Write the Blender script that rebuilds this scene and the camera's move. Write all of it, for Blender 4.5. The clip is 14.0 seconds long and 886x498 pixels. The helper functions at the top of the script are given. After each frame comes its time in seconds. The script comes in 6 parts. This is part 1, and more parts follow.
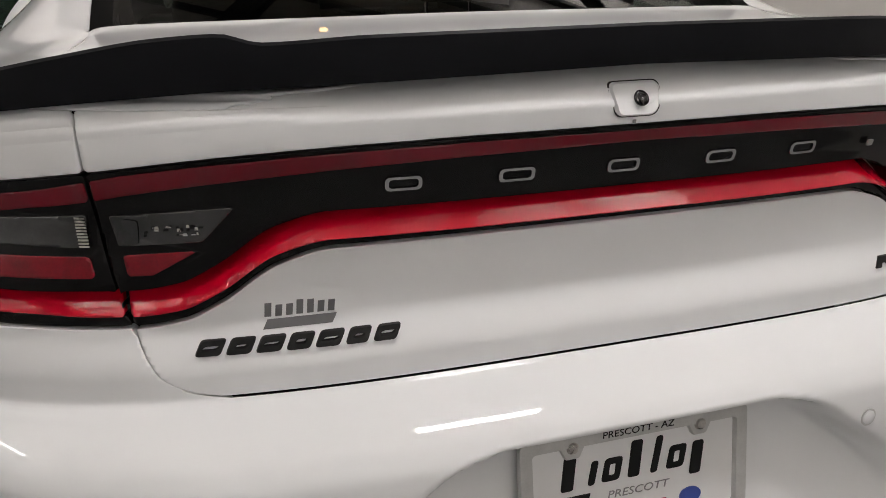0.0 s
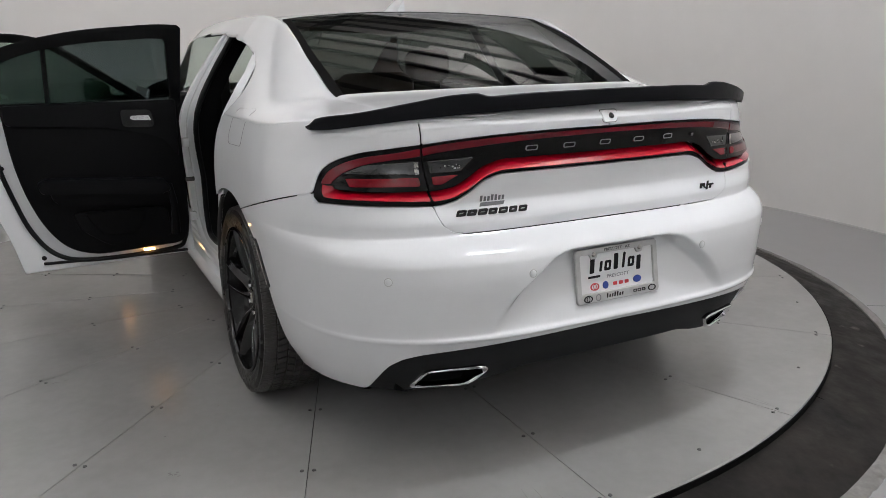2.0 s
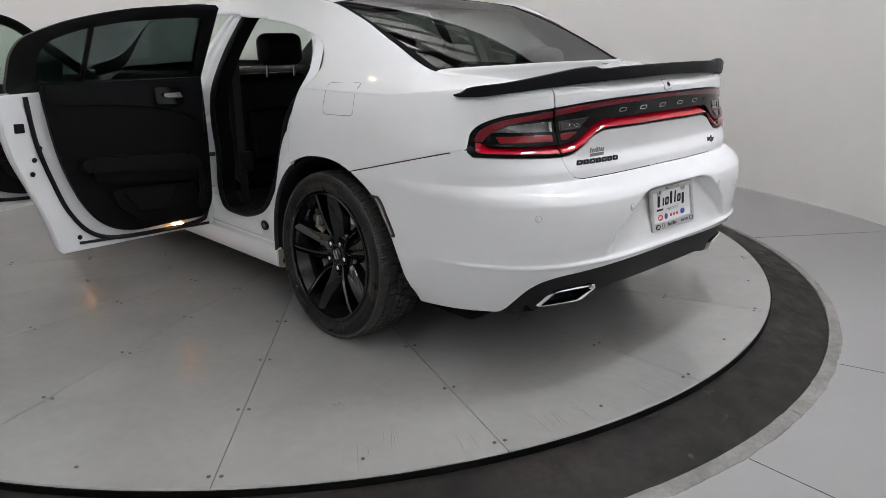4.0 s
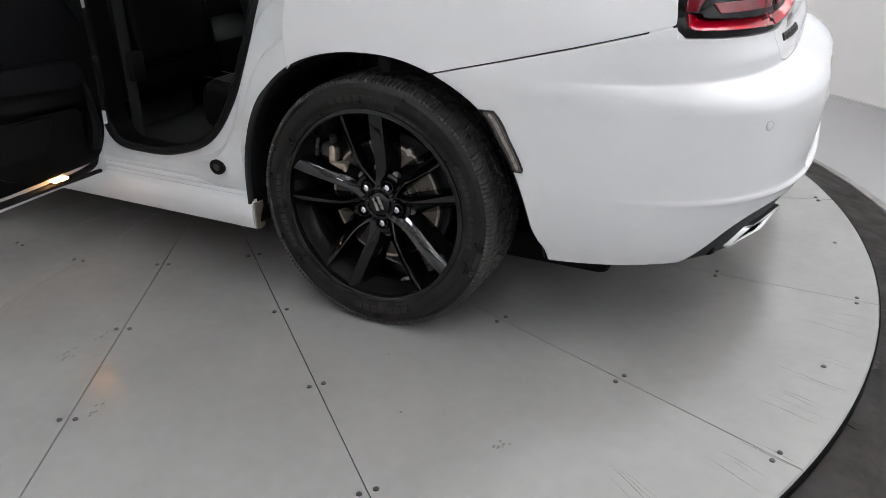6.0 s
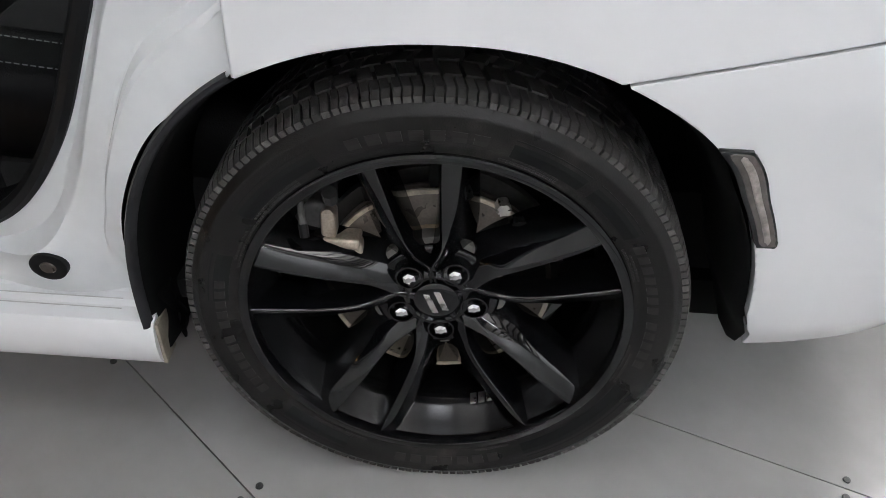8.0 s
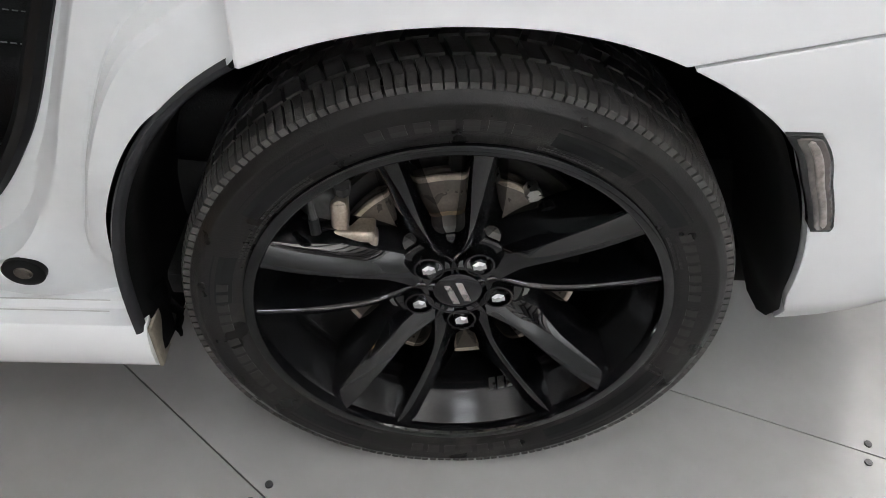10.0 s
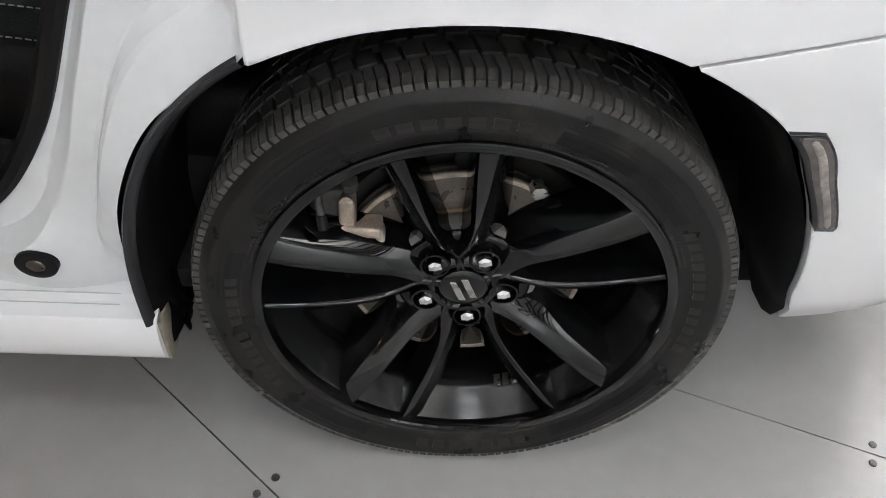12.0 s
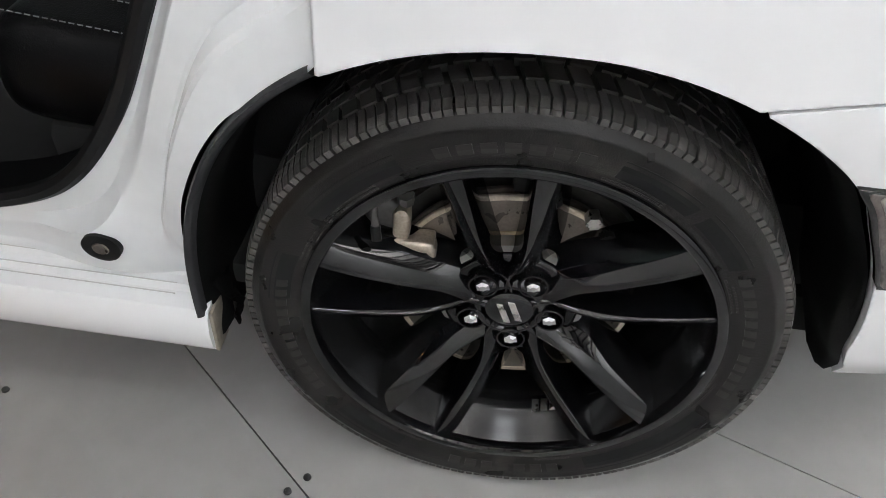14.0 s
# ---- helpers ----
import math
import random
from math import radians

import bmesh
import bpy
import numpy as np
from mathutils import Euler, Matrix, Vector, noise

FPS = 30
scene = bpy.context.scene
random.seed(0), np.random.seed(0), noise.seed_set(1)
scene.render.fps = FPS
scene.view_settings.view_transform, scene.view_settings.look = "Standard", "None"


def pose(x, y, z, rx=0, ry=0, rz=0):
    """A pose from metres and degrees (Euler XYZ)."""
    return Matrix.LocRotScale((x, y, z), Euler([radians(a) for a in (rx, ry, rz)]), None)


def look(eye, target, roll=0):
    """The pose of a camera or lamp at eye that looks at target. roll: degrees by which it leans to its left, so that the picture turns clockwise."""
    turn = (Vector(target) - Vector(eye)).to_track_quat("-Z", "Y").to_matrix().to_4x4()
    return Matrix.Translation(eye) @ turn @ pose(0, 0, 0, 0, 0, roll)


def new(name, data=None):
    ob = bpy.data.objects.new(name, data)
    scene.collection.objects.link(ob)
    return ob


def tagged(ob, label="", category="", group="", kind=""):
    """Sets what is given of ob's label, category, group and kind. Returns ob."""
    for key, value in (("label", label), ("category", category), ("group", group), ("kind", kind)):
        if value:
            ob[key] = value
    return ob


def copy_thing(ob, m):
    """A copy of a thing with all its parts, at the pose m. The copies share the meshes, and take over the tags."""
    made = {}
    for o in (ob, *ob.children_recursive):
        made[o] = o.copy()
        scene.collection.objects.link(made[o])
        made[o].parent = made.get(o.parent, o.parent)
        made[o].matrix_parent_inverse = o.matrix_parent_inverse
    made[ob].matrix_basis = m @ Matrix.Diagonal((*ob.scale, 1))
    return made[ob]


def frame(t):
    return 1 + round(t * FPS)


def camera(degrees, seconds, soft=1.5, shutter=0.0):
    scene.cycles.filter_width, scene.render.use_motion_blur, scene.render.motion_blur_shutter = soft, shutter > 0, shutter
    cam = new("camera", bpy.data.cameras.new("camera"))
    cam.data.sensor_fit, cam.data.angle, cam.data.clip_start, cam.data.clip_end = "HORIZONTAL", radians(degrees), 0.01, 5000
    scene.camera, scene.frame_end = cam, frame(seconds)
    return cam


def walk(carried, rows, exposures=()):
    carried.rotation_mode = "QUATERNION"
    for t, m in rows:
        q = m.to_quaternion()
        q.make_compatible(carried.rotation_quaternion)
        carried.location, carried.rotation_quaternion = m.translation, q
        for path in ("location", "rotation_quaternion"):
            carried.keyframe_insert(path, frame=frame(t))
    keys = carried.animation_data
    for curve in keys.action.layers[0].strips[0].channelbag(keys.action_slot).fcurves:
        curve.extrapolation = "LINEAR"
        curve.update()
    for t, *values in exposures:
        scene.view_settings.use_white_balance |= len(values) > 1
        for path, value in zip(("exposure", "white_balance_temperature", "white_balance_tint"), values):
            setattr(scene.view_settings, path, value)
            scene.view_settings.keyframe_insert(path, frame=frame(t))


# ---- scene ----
cam = camera(60.3, 14.0, soft=0.7)
PATH = [
    (0, (-0.452, -1.76, 1.216), (0.072, 0.042, 0.526), -0.9),
    (0.5, (-0.648, -2.117, 1.239), (-0.052, -0.316, 0.605), -1.2),
    (1, (-0.919, -2.413, 1.254), (-0.23, -0.626, 0.679), -1.4),
    (1.5, (-1.227, -2.63, 1.277), (-0.448, -0.869, 0.738), -1.3),
    (2, (-1.504, -2.84, 1.287), (-0.632, -1.115, 0.773), -1.0),
    (2.5, (-1.879, -2.936, 1.296), (-0.889, -1.27, 0.803), -0.7),
    (2.7, (-2.022, -2.934, 1.312), (-0.988, -1.296, 0.815), -0.5),
    (4.8, (-2.867, -2.041, 1.234), (-1.387, -0.856, 0.598), -0.6),
    (5, (-2.865, -1.862, 1.2), (-1.35, -0.737, 0.536), -0.6),
    (5.5, (-2.806, -1.459, 1.18), (-1.228, -0.492, 0.423), -0.5),
    (6, (-2.618, -1.035, 1.16), (-0.991, -0.246, 0.306), -0.3),
    (6.5, (-2.395, -0.662, 1.166), (-0.749, -0.066, 0.199), 0.0),
    (7, (-2.079, -0.405, 1.163), (-0.456, 0.016, 0.073), -0.3),
    (7.5, (-1.868, -0.165, 1.136), (-0.258, 0.058, -0.029), 0.9),
    (7.7, (-1.793, -0.081, 1.139), (-0.208, 0.055, -0.073), 1.6),
    (9.8, (-1.592, 0.067, 1.141), (-0.182, -0.04, -0.273), 4.5),
    (10, (-1.591, 0.064, 1.139), (-0.184, -0.017, -0.279), 3.9),
    (10.5, (-1.587, 0.057, 1.137), (-0.189, -0.001, -0.293), 3.4),
    (11, (-1.595, 0.054, 1.138), (-0.195, 0.006, -0.29), 3.2),
    (11.5, (-1.603, 0.061, 1.143), (-0.199, 0.009, -0.281), 3.4),
    (12, (-1.6, 0.06, 1.144), (-0.194, 0.003, -0.278), 3.7),
    (12.5, (-1.601, 0.058, 1.146), (-0.189, -0.008, -0.269), 4.0),
    (13, (-1.6, 0.051, 1.153), (-0.183, -0.005, -0.257), 4.0),
    (13.5, (-1.605, 0.061, 1.151), (-0.189, 0.023, -0.261), 4.5),
    (14, (-1.596, 0.056, 1.155), (-0.179, 0.143, -0.254), 5.0),
]
EXPOSE = [(0, -1.62, 6800, 13), (.5, -1.64, 6420, 11), (1, -1.50, 6260, 11), (1.5, -1.38, 6230, 11), (2.0, -1.31, 6230, 11), (2.5, -1.29, 6220, 11), (5, -.88, 6120, 11), (6, -.66, 6080, 11), (7, -.42, 6050, 11), (7.5, -.38, 6050, 11), (10, -.20, 6170, 10), (12.5, -.12, 6170, 10), (14, -.10, 6170, 10)]
walk(cam, [(t, look(e, g, r)) for t, e, g, r in PATH], EXPOSE)
PANEL = 64.0

# ---- light ----
world = bpy.data.worlds.new("world")
scene.world = world
world.use_nodes = True
world.node_tree.nodes["Background"].inputs["Color"].default_value = (0.5, 0.5, 0.5, 1)
world.node_tree.nodes["Background"].inputs["Strength"].default_value = 0.015

CX, CY = -0.16, 1.28  # turntable centre
R_TABLE = 2.63
R_WALL = 4.03
FLOOR_Z = -0.095
CEIL_Z = 4.7


# ---- materials ----
def material(name, color, rough=0.5, metal=0.0, coat=0.0, noise_scale=0.0, noise_amt=0.0, bump=0.0, bump_scale=60.0,
             rough_var=0.0, emit=0.0, stain=None, random_amt=0.0, coat_rough=0.03, spec=0.5):
    """A principled material with two scales of colour variation, roughness variation and fine relief."""
    m = bpy.data.materials.new(name)
    m.use_nodes = True
    nt = m.node_tree
    b = nt.nodes["Principled BSDF"]
    b.inputs["Base Color"].default_value = (*color, 1)
    b.inputs["Roughness"].default_value = rough
    b.inputs["Metallic"].default_value = metal
    b.inputs["Specular IOR Level"].default_value = spec
    b.inputs["Coat Weight"].default_value = coat
    b.inputs["Coat Roughness"].default_value = coat_rough
    if emit:
        b.inputs["Emission Color"].default_value = (*color, 1)
        b.inputs["Emission Strength"].default_value = emit
    tc = nt.nodes.new("ShaderNodeTexCoord")
    out = None

    def noise(scale, detail=4):
        n = nt.nodes.new("ShaderNodeTexNoise")
        n.inputs["Scale"].default_value = scale
        n.inputs["Detail"].default_value = detail
        nt.links.new(tc.outputs["Object"], n.inputs["Vector"])
        return n

    if noise_amt:
        col = None
        for sc, amt in ((noise_scale, noise_amt), (noise_scale * 9.3, noise_amt * 0.5)):
            n = noise(sc)
            r = nt.nodes.new("ShaderNodeMapRange")
            r.inputs["From Min"].default_value, r.inputs["From Max"].default_value = 0.3, 0.7
            r.inputs["To Min"].default_value, r.inputs["To Max"].default_value = 1 - amt, 1 + amt * 0.4
            nt.links.new(n.outputs["Fac"], r.inputs["Value"])
            mul = nt.nodes.new("ShaderNodeVectorMath")
            mul.operation = "SCALE"
            if col is None:
                mul.inputs[0].default_value = color
            else:
                nt.links.new(col, mul.inputs[0])
            nt.links.new(r.outputs["Result"], mul.inputs["Scale"])
            col = mul.outputs["Vector"]
        if random_amt:
            oi = nt.nodes.new("ShaderNodeObjectInfo")
            r = nt.nodes.new("ShaderNodeMapRange")
            r.inputs["To Min"].default_value, r.inputs["To Max"].default_value = 1 - random_amt, 1 + random_amt
            nt.links.new(oi.outputs["Random"], r.inputs["Value"])
            mul = nt.nodes.new("ShaderNodeVectorMath")
            mul.operation = "SCALE"
            nt.links.new(col, mul.inputs[0])
            nt.links.new(r.outputs["Result"], mul.inputs["Scale"])
            col = mul.outputs["Vector"]
        if stain:
            n = noise(stain[1], 8)
            r = nt.nodes.new("ShaderNodeMapRange")
            r.inputs["From Min"].default_value, r.inputs["From Max"].default_value = stain[2], stain[2] + 0.12
            nt.links.new(n.outputs["Fac"], r.inputs["Value"])
            mx = nt.nodes.new("ShaderNodeMix")
            mx.data_type = "RGBA"
            nt.links.new(r.outputs["Result"], mx.inputs["Factor"])
            nt.links.new(col, mx.inputs["A"])
            mx.inputs["B"].default_value = (*stain[0], 1)
            col = mx.outputs["Result"]
        nt.links.new(col, b.inputs["Base Color"])
    if rough_var:
        n = noise(max(noise_scale, 3.0) * 2.1, 5)
        r = nt.nodes.new("ShaderNodeMapRange")
        r.inputs["From Min"].default_value, r.inputs["From Max"].default_value = 0.3, 0.7
        r.inputs["To Min"].default_value, r.inputs["To Max"].default_value = rough - rough_var, rough + rough_var
        nt.links.new(n.outputs["Fac"], r.inputs["Value"])
        nt.links.new(r.outputs["Result"], b.inputs["Roughness"])
    if bump:
        n = noise(bump_scale, 6)
        bp = nt.nodes.new("ShaderNodeBump")
        bp.inputs["Strength"].default_value = bump
        bp.inputs["Distance"].default_value = 0.002
        nt.links.new(n.outputs["Fac"], bp.inputs["Height"])
        nt.links.new(bp.outputs["Normal"], b.inputs["Normal"])
    return m


def tinted_glass(name, tint, rough=0.0, ior=1.5, gloss=1.0):
    """Thin tinted pane: see-through tint with a mirror coat that grows at grazing angles, alike on both faces."""
    m = bpy.data.materials.new(name)
    m.use_nodes = True
    nt = m.node_tree
    nt.nodes.clear()
    out = nt.nodes.new("ShaderNodeOutputMaterial")
    mix = nt.nodes.new("ShaderNodeMixShader")
    tr = nt.nodes.new("ShaderNodeBsdfTransparent")
    gl = nt.nodes.new("ShaderNodeBsdfGlossy")
    fr = nt.nodes.new("ShaderNodeLayerWeight")
    fr.inputs["Blend"].default_value = 0.5
    power = nt.nodes.new("ShaderNodeMath")
    power.operation = "POWER"
    power.inputs[1].default_value = 5.0
    nt.links.new(fr.outputs["Facing"], power.inputs[0])
    f0 = ((ior - 1) / (ior + 1)) ** 2
    schlick = nt.nodes.new("ShaderNodeMath")
    schlick.operation = "MULTIPLY_ADD"
    schlick.inputs[1].default_value, schlick.inputs[2].default_value = 1 - f0, f0
    nt.links.new(power.outputs["Value"], schlick.inputs[0])
    tr.inputs["Color"].default_value = (*tint, 1)
    gl.inputs["Roughness"].default_value = rough
    mul = nt.nodes.new("ShaderNodeMath")
    mul.operation = "MULTIPLY"
    mul.inputs[1].default_value = gloss
    nt.links.new(schlick.outputs["Value"], mul.inputs[0])
    nt.links.new(mul.outputs["Value"], mix.inputs["Fac"])
    nt.links.new(tr.outputs["BSDF"], mix.inputs[1])
    nt.links.new(gl.outputs["BSDF"], mix.inputs[2])
    nt.links.new(mix.outputs["Shader"], out.inputs["Surface"])
    return m


M_WHITE = material("white_car_paint", (0.80, 0.81, 0.82), 0.6, coat=1.0, noise_scale=1.3, noise_amt=0.02, coat_rough=0.02, spec=0.1)
M_JAMB = material("white_jamb_paint", (0.76, 0.78, 0.79), 0.4, coat=0.6, noise_scale=4, noise_amt=0.05, coat_rough=0.12)
M_RIM = material("gloss_black_wheel_paint", (0.0024, 0.0024, 0.0028), 0.04, spec=0.5, noise_scale=30, noise_amt=0.2, rough_var=0.015)
M_BARREL = material("black_barrel_paint", (0.0050, 0.0050, 0.0054), 0.2, spec=0.3, noise_scale=30, noise_amt=0.2)
M_GLOSS = material("gloss_black", (0.0045, 0.0045, 0.005), 0.085, noise_scale=30, noise_amt=0.2, rough_var=0.03)
M_LAMPBLACK = material("lamp_black", (0.004, 0.0038, 0.004), 0.08, spec=0.16)
M_SPOILER = material("satin_black_plastic", (0.008, 0.0083, 0.010), 0.38, spec=0.09, noise_scale=20, noise_amt=0.1, rough_var=0.05)
M_PLASTIC = material("textured_black_plastic", (0.009, 0.0093, 0.0108), 0.5, spec=0.18, noise_scale=20, noise_amt=0.12, bump=0.12, bump_scale=900)
M_LINER = material("black_wheel_liner", (0.0045, 0.0045, 0.0045), 0.6, spec=0.15, noise_scale=8, noise_amt=0.3, stain=((0.018, 0.015, 0.012), 9, 0.66), bump=0.2, bump_scale=200)
M_RED = material("red_lamp_lens", (0.40, 0.001, 0.014), 0.12, coat=0.9, spec=0.25, noise_scale=6, noise_amt=0.06)
M_DARKRED = material("dark_red_lamp_lens", (0.105, 0.002, 0.008), 0.10, coat=0.4, spec=0.2, noise_scale=6, noise_amt=0.1)
M_MIDRED = material("inner_red_lens", (0.15, 0.002, 0.008), 0.16, coat=0.4, spec=0.2, noise_scale=40, noise_amt=0.25)
M_CLEAR = material("smoked_clear_lens", (0.055, 0.056, 0.058), 0.16, metal=0.6, coat=1.0, noise_scale=38, noise_amt=0.7)
M_SATIN = material("satin_chrome", (0.80, 0.80, 0.80), 0.22, metal=0.9, noise_scale=30, noise_amt=0.05)
M_CHROME = material("chrome", (0.78, 0.78, 0.79), 0.09, metal=1.0, noise_scale=30, noise_amt=0.05)
M_STEEL = material("bright_steel", (0.56, 0.54, 0.51), 0.30, metal=1.0, noise_scale=40, noise_amt=0.25, rough_var=0.1)
M_DISC = material("brake_disc_steel", (0.12, 0.104, 0.088), 0.34, metal=0.6, noise_scale=25, noise_amt=0.35, rough_var=0.08)
M_HAT = material("disc_hat_steel", (0.13, 0.125, 0.115), 0.5, metal=0.1, noise_scale=25, noise_amt=0.25, stain=((0.14, 0.09, 0.05), 20, 0.6))
M_MARKER = material("smoked_marker_lens", (0.085, 0.072, 0.066), 0.25, coat=0.6, noise_scale=60, noise_amt=0.3)
M_MARKERPALE = material("pale_marker_stripe", (0.30, 0.265, 0.24), 0.3, coat=0.6, noise_scale=90, noise_amt=0.4)
M_FLAP = material("grey_black_rubber", (0.024, 0.024, 0.026), 0.5, spec=0.3, noise_scale=25, noise_amt=0.2, bump=0.1, bump_scale=500)
M_COURTESY = material("warm_courtesy_lens", (1.0, 0.50, 0.16), 0.4, emit=34.0)
M_CAST = material("cast_caliper_metal", (0.52, 0.45, 0.37), 0.38, metal=0.7, noise_scale=30, noise_amt=0.35, bump=0.4, bump_scale=120)
M_DARKMETAL = material("dark_suspension_metal", (0.07, 0.068, 0.065), 0.5, metal=0.5, noise_scale=14, noise_amt=0.4)
M_RUBBER = material("tyre_rubber", (0.0098, 0.0089, 0.0083), 0.37, spec=0.25, stain=((0.030, 0.027, 0.024), 13, 0.60), noise_scale=9, noise_amt=0.3, rough_var=0.14, bump=0.25, bump_scale=420)
M_TREAD = material("tyre_tread_rubber", (0.060, 0.057, 0.054), 0.4, spec=0.4, noise_scale=22, noise_amt=0.35, stain=((0.075, 0.06, 0.05), 30, 0.68), bump=0.3, bump_scale=300)
M_TYRETEXT = material("raised_tyre_rubber", (0.021, 0.019, 0.018), 0.36, spec=0.32, noise_scale=60, noise_amt=0.3)
M_SEAL = material("black_rubber_seal", (0.007, 0.007, 0.0075), 0.5, spec=0.2, noise_scale=15, noise_amt=0.2)
M_TRIM = material("black_soft_trim", (0.0030, 0.0030, 0.0034), 0.5, spec=0.09, noise_scale=12, noise_amt=0.15, bump=0.25, bump_scale=700)
M_LEATHER = material("black_leather", (0.0036, 0.0036, 0.0042), 0.40, spec=0.13, noise_scale=10, noise_amt=0.2, bump=0.35, bump_scale=350)
M_CLOTH = material("black_carpet", (0.008, 0.008, 0.008), 0.9, noise_scale=40, noise_amt=0.3, bump=0.5, bump_scale=900)
M_THREAD = material("grey_stitching", (0.20, 0.20, 0.20), 0.7)
M_GLASS = tinted_glass("tinted_window_glass", (0.30, 0.345, 0.34), ior=1.45, gloss=.8)
M_CLEARGLASS = tinted_glass("clear_green_glass", (0.70, 0.78, 0.72))
M_REARGLASS = tinted_glass("dark_rear_glass", (0.12, 0.13, 0.125), gloss=0.55)
M_FLOOR = material("grey_floor_paint", (0.285, 0.285, 0.287), 0.32, noise_scale=0.9, noise_amt=0.05, bump=0.05, bump_scale=80)
M_PLATE = material("grey_turntable_steel_paint", (0.300, 0.296, 0.290), 0.20, noise_scale=2.2, noise_amt=0.09, random_amt=0.03, rough_var=0.06, bump=0.02, bump_scale=60)
M_RING = material("dark_worn_ring", (0.0165, 0.0135, 0.0118), 0.62, spec=0.22, noise_scale=5, noise_amt=0.7, rough_var=0.12, stain=((0.11, 0.10, 0.092), 11, 0.67), bump=0.7, bump_scale=34)
M_CONCRETE = material("pale_ragged_concrete", (0.24, 0.233, 0.222), 0.8, noise_scale=7, noise_amt=0.35, stain=((0.14, 0.13, 0.12), 14, 0.60), bump=0.8, bump_scale=45)
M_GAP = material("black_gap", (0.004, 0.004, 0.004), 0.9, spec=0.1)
M_SCUFF = material("dark_scuff", (0.16, 0.155, 0.15), 0.5, noise_scale=30, noise_amt=0.3)
M_BOLT = material("dark_bolt_steel", (0.10, 0.10, 0.10), 0.4, metal=0.8, noise_scale=50, noise_amt=0.3)
M_WALL = material("warm_white_wall_paint", (0.80, 0.785, 0.765), 0.7, noise_scale=0.6, noise_amt=0.03, bump=0.05, bump_scale=120)
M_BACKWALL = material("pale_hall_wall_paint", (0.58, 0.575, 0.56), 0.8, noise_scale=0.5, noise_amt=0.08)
M_CEIL = material("brown_grey_ceiling_sheet", (0.60, 0.56, 0.52), 0.8, noise_scale=1.0, noise_amt=0.12)
M_BEAM = material("dark_steel_beam", (0.05, 0.048, 0.046), 0.6, noise_scale=3, noise_amt=0.2)
M_LED = material("led_panel_glow", (1.0, 0.985, 0.96), 0.5, emit=9.0)
M_BULB = material("warm_bulb_glow", (1.0, 0.62, 0.26), 0.5, emit=330.0)
M_PLATEWHITE = material("white_sign_paint", (0.80, 0.80, 0.80), 0.35, coat=0.3)
M_FRAMEGREY = material("silver_plate_frame", (0.56, 0.56, 0.55), 0.35, metal=0.4, noise_scale=40, noise_amt=0.1)
M_INK = material("black_ink", (0.004, 0.004, 0.0042), 0.5, spec=0.25)
M_INKGREY = material("grey_ink", (0.24, 0.24, 0.25), 0.4)
M_INKRED = material("red_ink", (0.55, 0.05, 0.06), 0.4)
M_INKBLUE = material("blue_ink", (0.03, 0.06, 0.28), 0.4)
M_STICKER = material("silver_grey_decal", (0.15, 0.15, 0.155), 0.35, metal=0.3)
M_DARKCHROME = material("dark_chrome", (0.50, 0.50, 0.51), 0.12, metal=1.0, noise_scale=30, noise_amt=0.1)


# ---- mesh tools ----
def part(name, bm, mat, parent=None, label="", smooth=True, sharp=0.6):
    """Link a bmesh as one mesh object under a thing or part."""
    bmesh.ops.recalc_face_normals(bm, faces=bm.faces)
    if smooth:
        for f in bm.faces:
            f.smooth = True
        for e in bm.edges:
            if len(e.link_faces) == 2 and e.calc_face_angle(0) > sharp:
                e.smooth = False
    me = bpy.data.meshes.new(name)
    bm.to_mesh(me)
    bm.free()
    me.materials.append(mat)
    ob = new(name, me)
    if parent:
        ob.parent = parent
    if label:
        tagged(ob, label)
    return ob


def empty(name, parent=None):
    ob = new(name)
    ob.empty_display_size = 0.1
    if parent:
        ob.parent = parent
    return ob


def spl(pts):
    """A smooth monotone cubic through points (x, y)."""
    xs = np.array([p[0] for p in pts], float)
    ys = np.array([p[1] for p in pts], float)
    h = np.diff(xs)
    d = np.diff(ys) / h
    m = np.zeros(len(xs))
    m[0], m[-1] = d[0], d[-1]
    for i in range(1, len(xs) - 1):
        if d[i - 1] * d[i] > 0:
            w1, w2 = 2 * h[i] + h[i - 1], h[i] + 2 * h[i - 1]
            m[i] = (w1 + w2) / (w1 / d[i - 1] + w2 / d[i])

    def f(x):
        x = np.clip(np.asarray(x, float), xs[0], xs[-1])
        i = np.clip(np.searchsorted(xs, x) - 1, 0, len(h) - 1)
        t = (x - xs[i]) / h[i]
        return ((2 * t**3 - 3 * t**2 + 1) * ys[i] + (t**3 - 2 * t**2 + t) * h[i] * m[i]
                + (-2 * t**3 + 3 * t**2) * ys[i + 1] + (t**3 - t**2) * h[i] * m[i + 1])
    return f


def step(a, b, x):
    t = np.clip((np.asarray(x, float) - a) / (b - a), 0, 1)
    return t * t * (3 - 2 * t)


